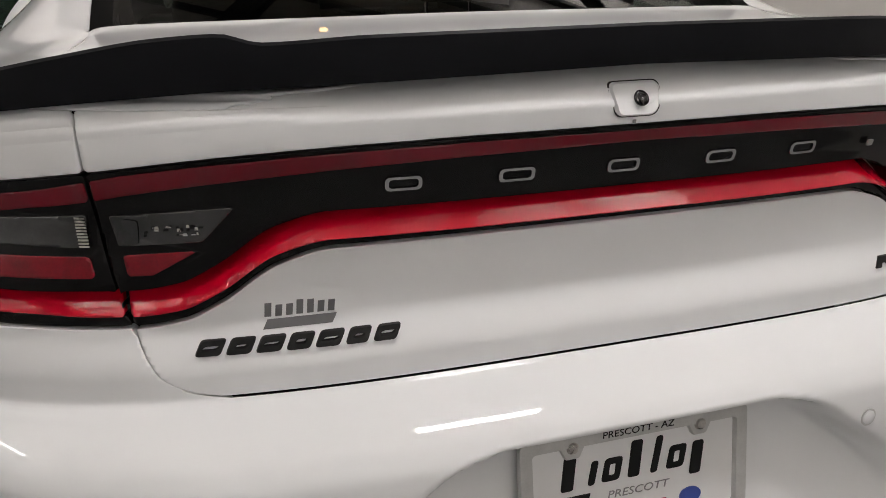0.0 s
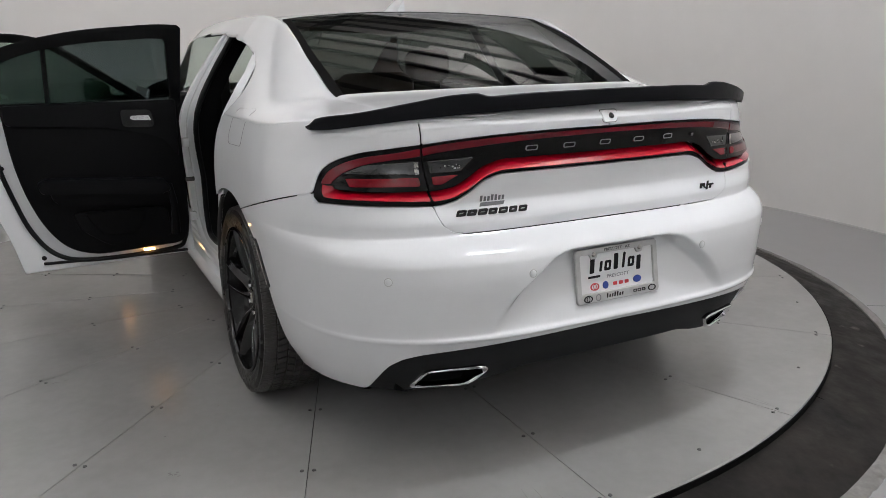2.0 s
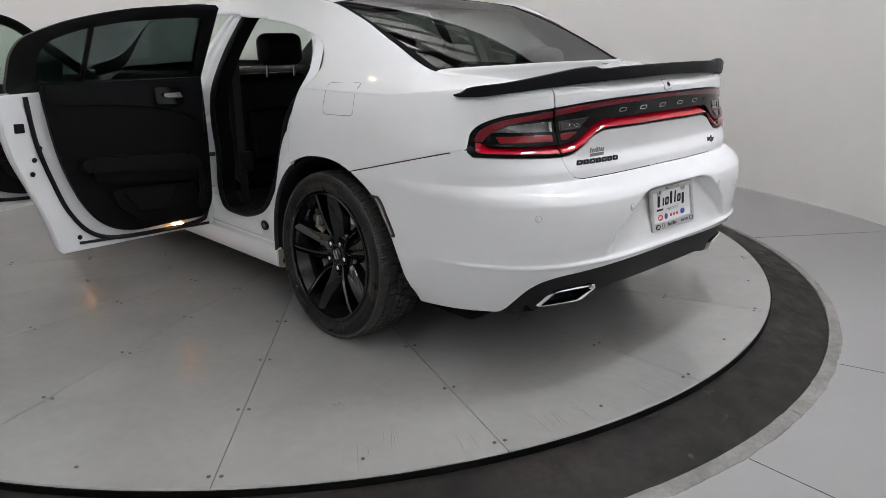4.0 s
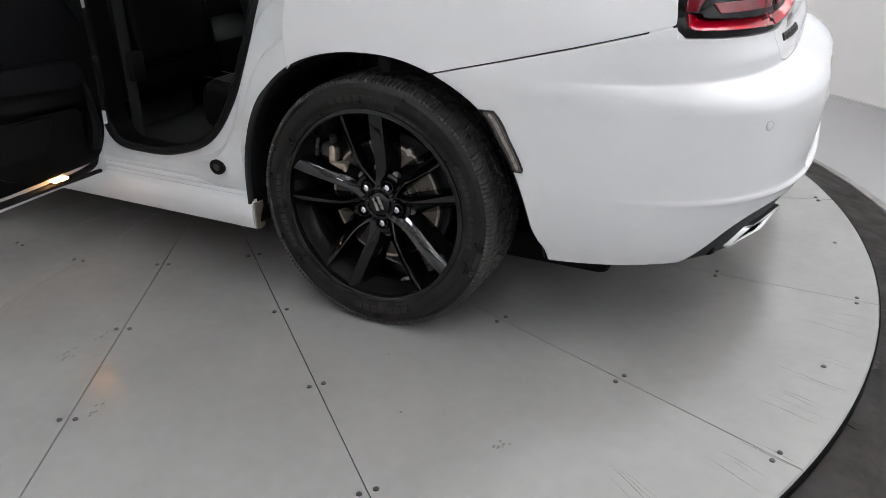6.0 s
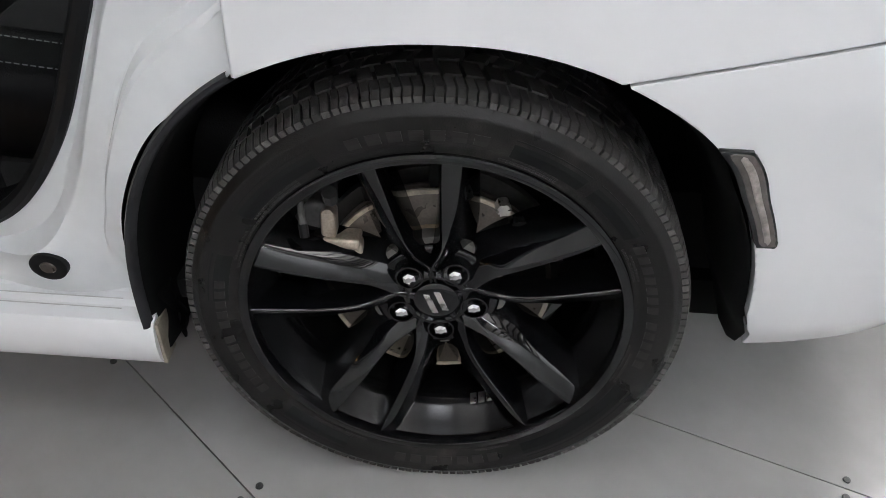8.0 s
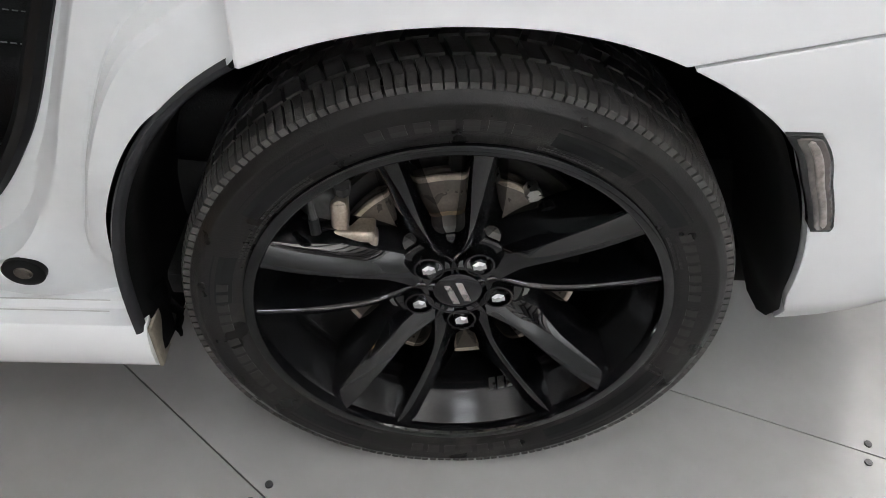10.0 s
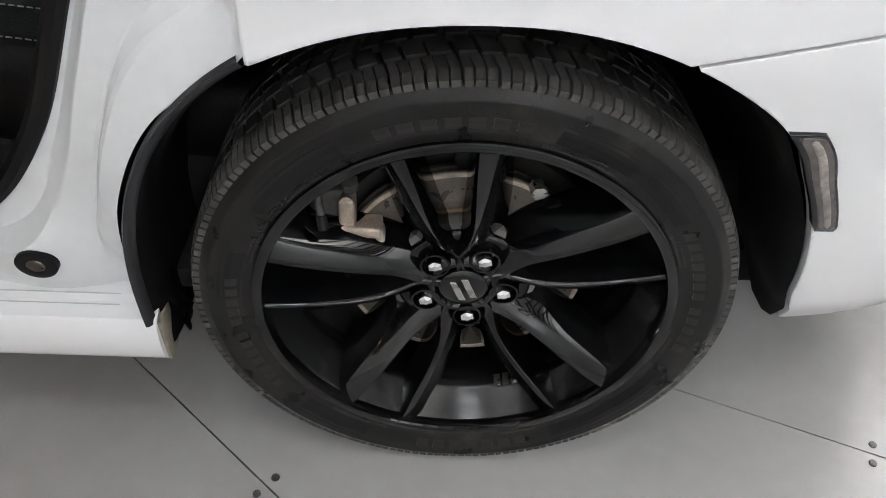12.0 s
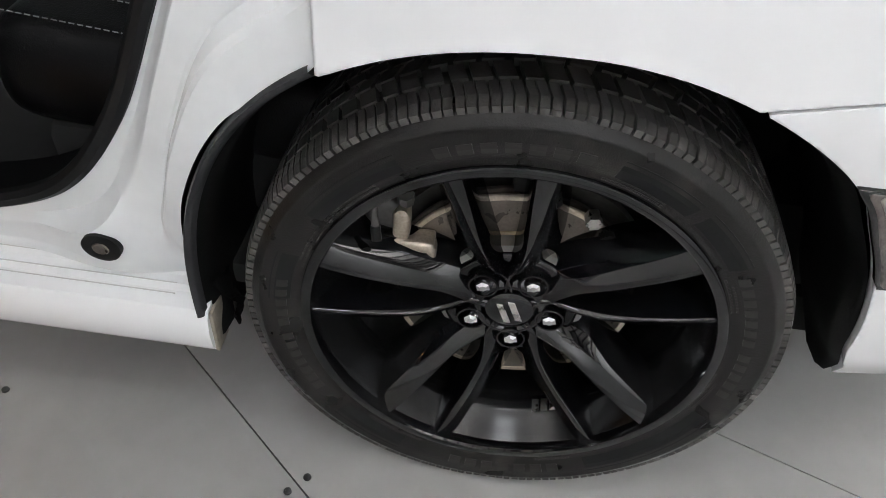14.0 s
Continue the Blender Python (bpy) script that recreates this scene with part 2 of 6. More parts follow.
class Sheet:
    """A curved sheet of quads with normals, which can be trimmed along curves."""

    def __init__(self, pts, faces=None, nrm=None):
        if faces is None:  # a grid (rows, columns, 3)
            r, c = pts.shape[:2]
            du, dv = np.gradient(pts, axis=1), np.gradient(pts, axis=0)
            n = np.cross(du, dv)
            n /= np.maximum(np.linalg.norm(n, axis=2, keepdims=True), 1e-12)
            i = np.arange(r * c).reshape(r, c)
            q = np.stack([i[:-1, :-1], i[:-1, 1:], i[1:, 1:], i[1:, :-1]], -1).reshape(-1, 4)
            self.p, self.n, self.f = pts.reshape(-1, 3), n.reshape(-1, 3), [tuple(a) for a in q.tolist()]
        else:
            self.p, self.n, self.f = pts, nrm, faces

    def trim(self, field):
        """Keep the part where field(x, y, z) > 0."""
        v = np.asarray(field(self.p[:, 0], self.p[:, 1], self.p[:, 2]), float)
        v = np.where(np.abs(v) < 1e-7, 1e-7, v)
        pts, nrm, out, cache = self.p.tolist(), self.n.tolist(), [], {}
        pos = (v > 0).tolist()

        def cut(a, b):
            k = (a, b) if a < b else (b, a)
            if k not in cache:
                t = v[k[0]] / (v[k[0]] - v[k[1]])
                cache[k] = len(pts)
                for lst in (pts, nrm):
                    A, B = lst[k[0]], lst[k[1]]
                    lst.append([A[j] + (B[j] - A[j]) * t for j in range(3)])
            return cache[k]
        for f in self.f:
            s = [pos[i] for i in f]
            if all(s):
                out.append(f)
            elif any(s):
                g = []
                for i, a in enumerate(f):
                    b = f[(i + 1) % len(f)]
                    if pos[a]:
                        g.append(a)
                    if pos[a] != pos[b]:
                        g.append(cut(a, b))
                if len(g) > 2:
                    out.append(tuple(g))
        used = sorted({i for f in out for i in f})
        re = {o: k for k, o in enumerate(used)}
        P, N = np.array(pts), np.array(nrm)
        if not used:
            return Sheet(np.zeros((0, 3)), [], np.zeros((0, 3)))
        return Sheet(P[used], [tuple(re[i] for i in f) for f in out], N[used])

    def moved(self, d):
        return Sheet(self.p + self.n * d, self.f, self.n)

    def bm(self, lip=0.012, roll=0.0012):
        """A bmesh with a small rolled edge turned in by lip along every border."""
        bm = bmesh.new()
        vs = [bm.verts.new(p) for p in self.p]
        count = {}
        for f in self.f:
            if len(set(f)) < 3:
                continue
            try:
                bm.faces.new([vs[i] for i in f])
            except ValueError:
                continue
            for i, a in enumerate(f):
                b = f[(i + 1) % len(f)]
                count.setdefault((min(a, b), max(a, b)), []).append((a, b))
        if lip:
            inner, mid = {}, {}
            for es in count.values():
                if len(es) == 1:
                    a, b = es[0]
                    for i in (a, b):
                        if i not in inner:
                            mid[i] = bm.verts.new(self.p[i] - self.n[i] * min(roll, abs(lip)) * (1 if lip > 0 else -1))
                            inner[i] = bm.verts.new(self.p[i] - self.n[i] * lip)
                    bm.faces.new([vs[b], vs[a], mid[a], mid[b]])
                    bm.faces.new([mid[b], mid[a], inner[a], inner[b]])
        return bm


def sheet_part(name, sh, mat, parent, label="", lip=0.012):
    """A sheet as one mesh object, its normals facing out."""
    bm = sh.bm(lip)
    for f in bm.faces:
        f.smooth = True
    for e in bm.edges:
        if len(e.link_faces) == 2 and e.calc_face_angle(0) > 0.7:
            e.smooth = False
    me = bpy.data.meshes.new(name)
    bm.to_mesh(me)
    bm.free()
    me.materials.append(mat)
    ob = new(name, me)
    ob.parent = parent
    if label:
        tagged(ob, label)
    return ob


def add_box(bm, lo, hi, bevel=0.0, m=None, segments=2):
    r = bmesh.ops.create_cube(bm, size=1.0)
    for v in r["verts"]:
        v.co = Vector((lo[i] + (v.co[i] + 0.5) * (hi[i] - lo[i]) for i in range(3)))
    if bevel:
        es = list({e for v in r["verts"] for e in v.link_edges})
        r = bmesh.ops.bevel(bm, geom=es, offset=bevel, segments=segments, affect="EDGES", profile=0.5)
    if m:
        bmesh.ops.transform(bm, matrix=m, verts=list({v for v in r["verts"]}))
    return r["verts"]


def box_bm(lo, hi, bevel=0.0, m=None, segments=2):
    bm = bmesh.new()
    add_box(bm, lo, hi, bevel, m, segments)
    return bm


def revolve(bm, profile, seg=96, axis_x=True, close=False):
    """Turn a profile of (r, x) round the x axis; angle 0 points to -y, 90 degrees up."""
    rings = []
    for k in range(seg):
        a = 2 * math.pi * k / seg
        rings.append([bm.verts.new((x, -r * math.cos(a), r * math.sin(a))) for r, x in profile])
    n = len(profile)
    for k in range(seg):
        A, B = rings[k], rings[(k + 1) % seg]
        for j in range(n if close else n - 1):
            bm.faces.new([A[j], A[(j + 1) % n], B[(j + 1) % n], B[j]])
    return bm


def tube_bm(path, radius, seg=10, bm=None, flat=1.0):
    """A round or flattened rod along a path of points."""
    bm = bm or bmesh.new()
    P = [Vector(p) for p in path]
    rings = []
    up = Vector((0.31, 0.17, 0.93))
    for i, p in enumerate(P):
        d = (P[min(i + 1, len(P) - 1)] - P[max(i - 1, 0)]).normalized()
        s = d.cross(up).normalized()
        t = s.cross(d)
        r = radius(i / (len(P) - 1)) if callable(radius) else radius
        rings.append([bm.verts.new(p + (s * math.cos(2 * math.pi * k / seg) + t * math.sin(2 * math.pi * k / seg) * flat) * r) for k in range(seg)])
    for A, B in zip(rings, rings[1:]):
        for k in range(seg):
            bm.faces.new([A[k], A[(k + 1) % seg], B[(k + 1) % seg], B[k]])
    bm.faces.new(rings[0][::-1])
    bm.faces.new(rings[-1])
    return bm


def loft(bm, rings, closed=True, cap=True):
    """Join rings of equal length into a skin."""
    R = [[bm.verts.new(p) for p in ring] for ring in rings]
    n = len(R[0])
    for A, B in zip(R, R[1:]):
        for k in range(n if closed else n - 1):
            bm.faces.new([A[k], A[(k + 1) % n], B[(k + 1) % n], B[k]])
    if cap and closed:
        bm.faces.new(R[0][::-1])
        bm.faces.new(R[-1])
    return bm


def smooth_loop(pts, n=8, closed=True):
    """Catmull-Rom points through a loop or line of corners."""
    P = [Vector(p) for p in pts]
    out = []
    m = len(P)
    for i in range(m if closed else m - 1):
        if closed:
            a, b, c, d = P[i - 1], P[i], P[(i + 1) % m], P[(i + 2) % m]
        else:
            a, b, c, d = P[max(i - 1, 0)], P[i], P[i + 1], P[min(i + 2, m - 1)]
        for k in range(n):
            t = k / n
            out.append(0.5 * ((2 * b) + (c - a) * t + (2 * a - 5 * b + 4 * c - d) * t * t + (-a + 3 * b - 3 * c + d) * t**3))
    if not closed:
        out.append(P[-1])
    return out


def rounded(pts, r, n=5):
    """A closed polygon with its corners rounded; 2D points, r one radius or one for each corner."""
    out = []
    m = len(pts)
    for i in range(m):
        p, a, b = Vector(pts[i]), Vector(pts[i - 1]), Vector(pts[(i + 1) % m])
        rr = r[i] if isinstance(r, (list, tuple)) else r
        u, w = a - p, b - p
        rr = min(rr, u.length * 0.49, w.length * 0.49)
        s, e = p + u.normalized() * rr, p + w.normalized() * rr
        for k in range(n + 1):
            t = k / n
            out.append(s * (1 - t) ** 2 + p * 2 * t * (1 - t) + e * t * t)
    return out


def plate_bm(outline, place, thick, edge=0.002):
    """A flat slab from a 2D outline; place(u, v, w) puts it in the world, w its depth."""
    bm = bmesh.new()
    c = sum((Vector(p) for p in outline), Vector((0, 0))) / len(outline)
    ins = []
    for p in outline:
        d = Vector(p) - c
        ins.append(c + d * max(0.0, 1 - edge / max(d.length, 1e-6)))
    rings = [[place(p[0], p[1], 0.0) for p in outline], [place(p[0], p[1], thick - edge) for p in outline], [place(p[0], p[1], thick) for p in ins]]
    return loft(bm, rings)


def text_bm(txt, size, place, depth=0.0006, shear=0.0, width=None):
    """Lettering of the built-in font as a bmesh, centred; place(u, v, w) puts it."""
    cu = bpy.data.curves.new("lettering", "FONT")
    cu.body, cu.size, cu.align_x, cu.align_y, cu.extrude, cu.shear = txt, size, "CENTER", "CENTER", depth / 2, shear
    cu.resolution_u = 3
    ob = bpy.data.objects.new("lettering", cu)
    scene.collection.objects.link(ob)
    me = ob.to_mesh()
    bm = bmesh.new()
    bm.from_mesh(me)
    ob.to_mesh_clear()
    bpy.data.objects.remove(ob)
    bpy.data.curves.remove(cu)
    k = 1.0
    if width:
        xs = [v.co.x for v in bm.verts]
        k = width / (max(xs) - min(xs))
    for v in bm.verts:
        v.co = Vector(place(v.co.x * k, v.co.y, v.co.z))
    return bm


# ---- the studio ----
def ring_bm(r0, r1, z0, z1, a0=0.0, a1=2 * math.pi, seg=180, bevel=0.0):
    """A flat ring, or a stretch of one, with an upper face and walls; on the turntable's axis."""
    bm = bmesh.new()
    full = abs(a1 - a0 - 2 * math.pi) < 1e-6
    prof = [(r0, z0), (r0, z1 - bevel), (r0 + bevel, z1), (r1 - bevel, z1), (r1, z1 - bevel), (r1, z0)] if bevel else [(r0, z0), (r0, z1), (r1, z1), (r1, z0)]
    rings = []
    for k in range(seg if full else seg + 1):
        a = a0 + (a1 - a0) * k / seg
        rings.append([bm.verts.new((CX + r * math.cos(a), CY + r * math.sin(a), z)) for r, z in prof])
    n = len(prof)
    for k in range(seg):
        A, B = rings[k], rings[(k + 1) % len(rings)]
        for j in range(n):
            bm.faces.new([A[j], A[(j + 1) % n], B[(j + 1) % n], B[j]])
    if not full:
        bm.faces.new(rings[0][::-1])
        bm.faces.new(rings[-1])
    return bm


X0, X1, Y0R, Y1R = -6.2, 5.6, -6.6, 7.2  # the hall
floor = part("floor", ring_bm(2.94, 9.8, FLOOR_Z - 0.10, FLOOR_Z, seg=120), M_FLOOR)
tagged(floor, "light grey painted smooth studio floor", "floor", kind="structure")

bm = bmesh.new()
rows = []
for k in range(240):
    a = 2 * math.pi * k / 240
    rows.append([bm.verts.new((CX + r * math.cos(a), CY + r * math.sin(a), z)) for r, z in ((2.60, -.14), (2.60, -.03), (2.645, -.0285), (2.70, -.036), (2.80, -.060), (2.893, -.088), (2.899, -.16))])
for k in range(240):
    for j in range(6):
        bm.faces.new([rows[k][j], rows[k][j + 1], rows[(k + 1) % 240][j + 1], rows[(k + 1) % 240][j]])
ring = part("ring_channel", bm, M_RING)
tagged(ring, "dark worn sloping apron round the turntable", "floor ring", kind="structure")


def ragged_border():
    """A pale, chipped concrete border between ring and floor."""
    bm = bmesh.new()
    seg, rows = 720, []
    for k in range(seg):
        a = 2 * math.pi * k / seg
        c, s = math.cos(a), math.sin(a)
        w = [noise.noise((c * f, s * f, q)) for f, q in ((40, 0), (90, 3), (25, 6), (140, 9))]
        ri, ro = 2.893 + 0.003 * w[0] + 0.002 * w[1], 2.947 + 0.006 * w[2] + 0.005 * w[3]
        zz = FLOOR_Z
        prof = [(ri, zz - 0.05), (ri + 0.003, zz + 0.012 + 0.002 * w[1]), (ri + 0.02, zz + 0.014 + 0.002 * w[3]), (ro - 0.018, zz + 0.009 + 0.003 * w[0]), (ro, zz + 0.003), (ro + 0.012, zz - 0.02)]
        rows.append([bm.verts.new((CX + r * c, CY + r * s, z)) for r, z in prof])
    for k in range(seg):
        A, B = rows[k], rows[(k + 1) % seg]
        for j in range(len(A) - 1):
            bm.faces.new([A[j], A[j + 1], B[j + 1], B[j]])
    return bm


border = part("border_strip", ragged_border(), M_CONCRETE)
tagged(border, "pale chipped concrete border outside the dark ring", "floor border", kind="structure")

# radial joints in the dark ring and one in the floor
for a in (-105.0, -65.0, -25.0, 15.0, -145.0):
    bm = box_bm((2.65, -0.0012, 0), (2.90, 0.0012, 0.0012), m=Matrix.Translation((CX, CY, .6465)) @ Matrix.Rotation(radians(a), 4, "Z") @ Matrix.Rotation(radians(14.3), 4, "Y"))
    part("joint", bm, M_GAP, ring)
for a, r1 in ((-76.0, 5.5), (-95.4, 5.5), (-35.0, 3.9)):
    bm = box_bm((2.955, -0.0015, 0), (r1, 0.0015, 0.0006), m=Matrix.Translation((CX, CY, FLOOR_Z + 0.0002)) @ Matrix.Rotation(radians(a), 4, "Z"))
    part("joint", bm, M_GAP, floor)

# curved backdrop wall on the far side of the turntable, open towards the camera
wall_back = part("wall_backdrop", ring_bm(R_WALL, R_WALL + 0.12, FLOOR_Z - 0.05, 3.9, radians(-58), radians(196), seg=150), M_WALL)
tagged(wall_back, "curved warm white backdrop wall", "wall", kind="structure")
for a in (24.9, -28.0, 75.0, 120.0):
    bm = ring_bm(R_WALL - 0.0008, R_WALL + 0.002, FLOOR_Z + 0.02, 3.9, radians(a - 0.025), radians(a + 0.025), seg=1)
    part("joint_strip", bm, M_WALL, wall_back)
# grey strip that paints the shade where wall meets floor
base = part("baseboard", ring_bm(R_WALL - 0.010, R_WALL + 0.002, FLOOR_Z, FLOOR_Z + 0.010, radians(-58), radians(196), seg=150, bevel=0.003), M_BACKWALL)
tagged(base, "thin grey strip standing in for shade at the wall's foot", "skirting", kind="structure")

# unseen hall walls, kept pale to bounce the washed light onto the car
for nm, lo, hi in (("wall_west", (X0 - 0.2, Y0R, -0.2), (X0, Y1R, CEIL_Z)), ("wall_east", (X1, Y0R, -0.2), (X1 + 0.2, Y1R, CEIL_Z)),
                   ("wall_south", (X0 - 0.2, Y0R - 0.2, -0.2), (X1 + 0.2, Y0R, CEIL_Z)), ("wall_north", (X0 - 0.2, Y1R, -0.2), (X1 + 0.2, Y1R + 0.2, CEIL_Z))):
    w = part(nm, box_bm(lo, hi), M_BACKWALL)
    tagged(w, "unseen plain grey hall wall", "wall", kind="structure")

bm = box_bm((X0 - 0.2, Y0R - 0.2, CEIL_Z), (X1 + 0.2, Y1R + 0.2, CEIL_Z + 0.15))
ceiling = part("ceiling", bm, M_CEIL)
tagged(ceiling, "grey ribbed sheet metal hall ceiling", "ceiling", kind="structure")


def across_hall(offset, turn):
    """Ends of a straight line over the hall, at an offset from its middle and turned from the x axis."""
    d = Vector((math.cos(turn), math.sin(turn)))
    o = Vector((CX, CY)) + Vector((-d.y, d.x)) * offset
    lo, hi = -20.0, 20.0
    for p, v, a, b in ((o.x, d.x, X0, X1), (o.y, d.y, Y0R, Y1R)):
        t0, t1 = sorted(((a - p) / v, (b - p) / v))
        lo, hi = max(lo, t0), min(hi, t1)
    return (o + d * lo, o + d * hi) if hi - lo > 0.5 else None


def beam(offset, turn, wide, deep, z):
    ends = across_hall(offset, turn)
    if ends is None:
        return
    a, b = ends
    m = Matrix.Translation((*((a + b) / 2), z)) @ Matrix.Rotation(turn, 4, "Z")
    h = (b - a).length / 2 - 0.3
    bm = box_bm((-h, -wide / 2, -0.012), (h, wide / 2, 0.0), m=m)
    add_box(bm, (-h, -0.008, 0.0), (h, 0.008, deep), m=m)
    add_box(bm, (-h, -wide / 2, deep), (h, wide / 2, deep + 0.012), m=m)
    tagged(part("ceiling_beam", bm, M_BEAM), "dark steel ceiling beam", "beam", "ceiling beams", "structure")


for k in range(-13, 14):  # purlins, slanting across the hall
    beam(k * 0.56, radians(-33), 0.05, 0.08, CEIL_Z - 0.12)
for k in (-1, 0, 1):  # the girders that carry them
    beam(0.6 + k * 3.4, radians(57), 0.14, 0.28, CEIL_Z - 0.46)


def light_panel(x, y, z, w, h, power, turn=0.0, tilt=0.0, two=True):
    """A slim LED panel hung from the ceiling, facing down; serves the added fill lights too."""
    thing = empty("light_panel")
    m = Matrix.Translation((x, y, z)) @ Matrix.Rotation(radians(turn), 4, "Z") @ Matrix.Rotation(radians(tilt), 4, "X")
    thing.matrix_world = m
    part("housing", box_bm((-w / 2 - 0.02, -h / 2 - 0.02, 0.0), (w / 2 + 0.02, h / 2 + 0.02, 0.05), 0.006), M_BEAM, thing)
    rows = ((-h / 2, -0.006), (0.006, h / 2)) if two else ((-h / 2, h / 2),)
    for a, b in rows:
        part("diffuser", box_bm((-w / 2, a, -0.008), (w / 2, b, 0.001), 0.002), M_LED, thing)
    lamp = bpy.data.lights.new("light_panel_lamp", "AREA")
    lamp.shape, lamp.size, lamp.size_y, lamp.energy, lamp.color = "RECTANGLE", w, h, power, (0.985, 0.99, 1.0)
    new("light_panel_lamp", lamp).matrix_world = m @ Matrix.Translation((0, 0, -0.02))
    for sx in (-w * 0.4, w * 0.4):
        top = m @ Vector((sx, 0, 0.05 if tilt < 120 else 0.02))
        part("hanger", tube_bm([m.inverted() @ top, m.inverted() @ Vector((top.x, top.y, CEIL_Z))], 0.006, 6), M_BEAM, thing)
    tagged(thing, "slim white LED panel of the inferred and added fill lights", "studio light", "studio light panels")
    return thing


# first and third are placed by reflections; the rest are added as fill
for lx, ly, lz, lt, lk, lp in ((0.40, -1.45, 3.0, 0, 8, 1.1), (-1.75, 0.35, 3.4, 90, 8, 0.16), (-3.6, -1.0, 3.4, 90, 25, 0.75), (3.3, -1.6, 3.4, 90, -25, 0.6)):
    light_panel(lx, ly, lz, 0.62, 0.17, PANEL * lp, lt, lk)
# added uplights, unseen: wide panels turned up, which light the hall through its ceiling
for ux, uy, up in ((-2.6, -1.5, 4.8), (2.6, -1.7, 5.4), (-2.5, 2.6, 3.0), (2.7, 2.6, 3.0), (-0.1, -3.6, 6.4), (2.2, -3.9, 5.6)):
    light_panel(ux, uy, 3.75, 1.5, 0.34, PANEL * up, 90, 180, False)
# unseen narrow panels, added over the far side to wash the curved wall
for az in (-25, 15, 55, 95, 135, 175):
    a = radians(az)
    light_panel(CX + 2.55 * math.cos(a), CY + 2.55 * math.sin(a), 4.05, 1.3, 0.22, PANEL * 0.72, az - 90, 72, False)
# and more added fill: unseen panels that wash the hall's south and west walls
for wx, wy, wt, wk in ((-3.4, -5.0, 180, 3.0), (0.2, -5.0, 180, 3.6), (3.6, -5.0, 180, 3.0), (-4.7, -2.6, 90, 2.4), (-4.7, 1.2, 90, 1.8)):
    light_panel(wx, wy, 4.1, 1.6, 0.22, PANEL * wk, wt, 80, False)


def bulb(x, y, z):
    thing = empty("ceiling_bulb")
    bm = bmesh.new()
    bmesh.ops.create_uvsphere(bm, u_segments=16, v_segments=10, radius=0.035, matrix=Matrix.Translation((x, y, z)))
    part("globe", bm, M_BULB, thing)
    bm = bmesh.new()
    bmesh.ops.create_cone(bm, cap_ends=True, segments=16, radius1=0.03, radius2=0.02, depth=0.08, matrix=Matrix.Translation((x, y, z + 0.07)))
    part("socket", bm, M_BEAM, thing)
    part("cord", tube_bm([(x, y, z + 0.1), (x, y, CEIL_Z)], 0.004, 6), M_BEAM, thing)
    tagged(thing, "small warm bare bulb hanging from the ceiling", "bulb", "warm ceiling bulbs")


for bx, by in ((0.08, 2.80), (0.26, 2.86)):
    bulb(bx, by, 4.0)


# ---- the car: body surfaces ----
# Rear axle at x = 0, y = 0; the car faces +y and its left side is -x.
car = empty("car")
tagged(car, "white four-door sedan with black wheels and doors standing open", "car")
BEND = -0.20  # where the sides begin to turn into the tail
WIDE = spl([(.2, .825), (.264, .858), (.35, .899), (.45, .922), (.53, .933), (.675, .947), (.755, .955), (.90, .950), (.97, .940), (1.05, .912), (1.12, .87)])
TAIL = spl([(.2, .95), (.28, 1.0), (.36, 1.035), (.40, 1.055), (.44, 1.073), (.462, 1.0835), (.471, 1.0905), (.476, 1.0895), (.482, 1.0840), (.487, 1.0826), (.50, 1.0822), (.55, 1.086), (.64, 1.09), (.69, 1.085), (.715, 1.070), (.735, 1.043), (.752, 1.006), (.762, .9855), (.767, .9845), (.79, .984), (.85, .962), (.93, .970), (.99, .985), (1.05, .999), (1.070, 1.0), (1.085, .992), (1.12, .96)])
EXPO = spl([(.2, 3.5), (.65, 3.5), (.78, 3.6), (.86, 3.8), (.98, 3.05), (1.12, 2.9)])


def tail_point(th, z):
    """The tail's surface at the angle th from straight back (negative: left) and the height z."""
    W, L, n = WIDE(z), TAIL(z) + BEND, EXPO(z)
    s, c = np.abs(np.sin(th)), np.abs(np.cos(th))
    r = ((s / W) ** n + (c / L) ** n) ** (-1 / n)
    return r * np.sin(th), BEND - r * np.cos(th)


def half_width(y, z):
    """Half the body's width at the place y along it."""
    W, L, n = WIDE(z), TAIL(z) + BEND, EXPO(z)
    t = np.clip(np.maximum(0, BEND - y) / L, 0, 1)
    return W * np.maximum(1 - t ** n, 0) ** (1 / n)


def recess(x, z):
    """Depth of the hollow round the number plate."""
    w = spl([(.44, .47), (.50, .435), (.58, .372), (.65, .284), (.685, .235), (.70, .19)])(z)
    return 0.062 * (1 - step(w - 0.035, w + 0.02, np.abs(x))) * (1 - step(.690, .703, z)) * np.clip((z - .465) / .19, 0, 1)


def wrap_sheet(zs, y_front=0.60, n_th=520, n_side=140):
    """The body's lower skin from the left side round the tail to the right side."""
    th = np.linspace(-math.pi / 2, math.pi / 2, n_th)
    TH, Z = np.meshgrid(th, zs)
    x, y = tail_point(TH, Z)
    y = y + recess(x, Z) * (np.abs(x) < 0.6)
    ys = np.linspace(y_front, BEND, n_side, endpoint=False)
    YL, ZL = np.meshgrid(ys, zs)
    WL = WIDE(ZL)
    X = np.concatenate([-WL, x, WL[:, ::-1]], 1)
    Y = np.concatenate([YL, y, YL[:, ::-1]], 1)
    ZZ = np.concatenate([ZL, Z, ZL[:, ::-1]], 1)
    return Sheet(np.stack([X, Y, ZZ], -1))


SKIN = wrap_sheet(np.concatenate([np.linspace(.20, .44, 40), np.linspace(.443, .52, 34), np.linspace(.526, .74, 42), np.linspace(.744, 1.10, 130)]))


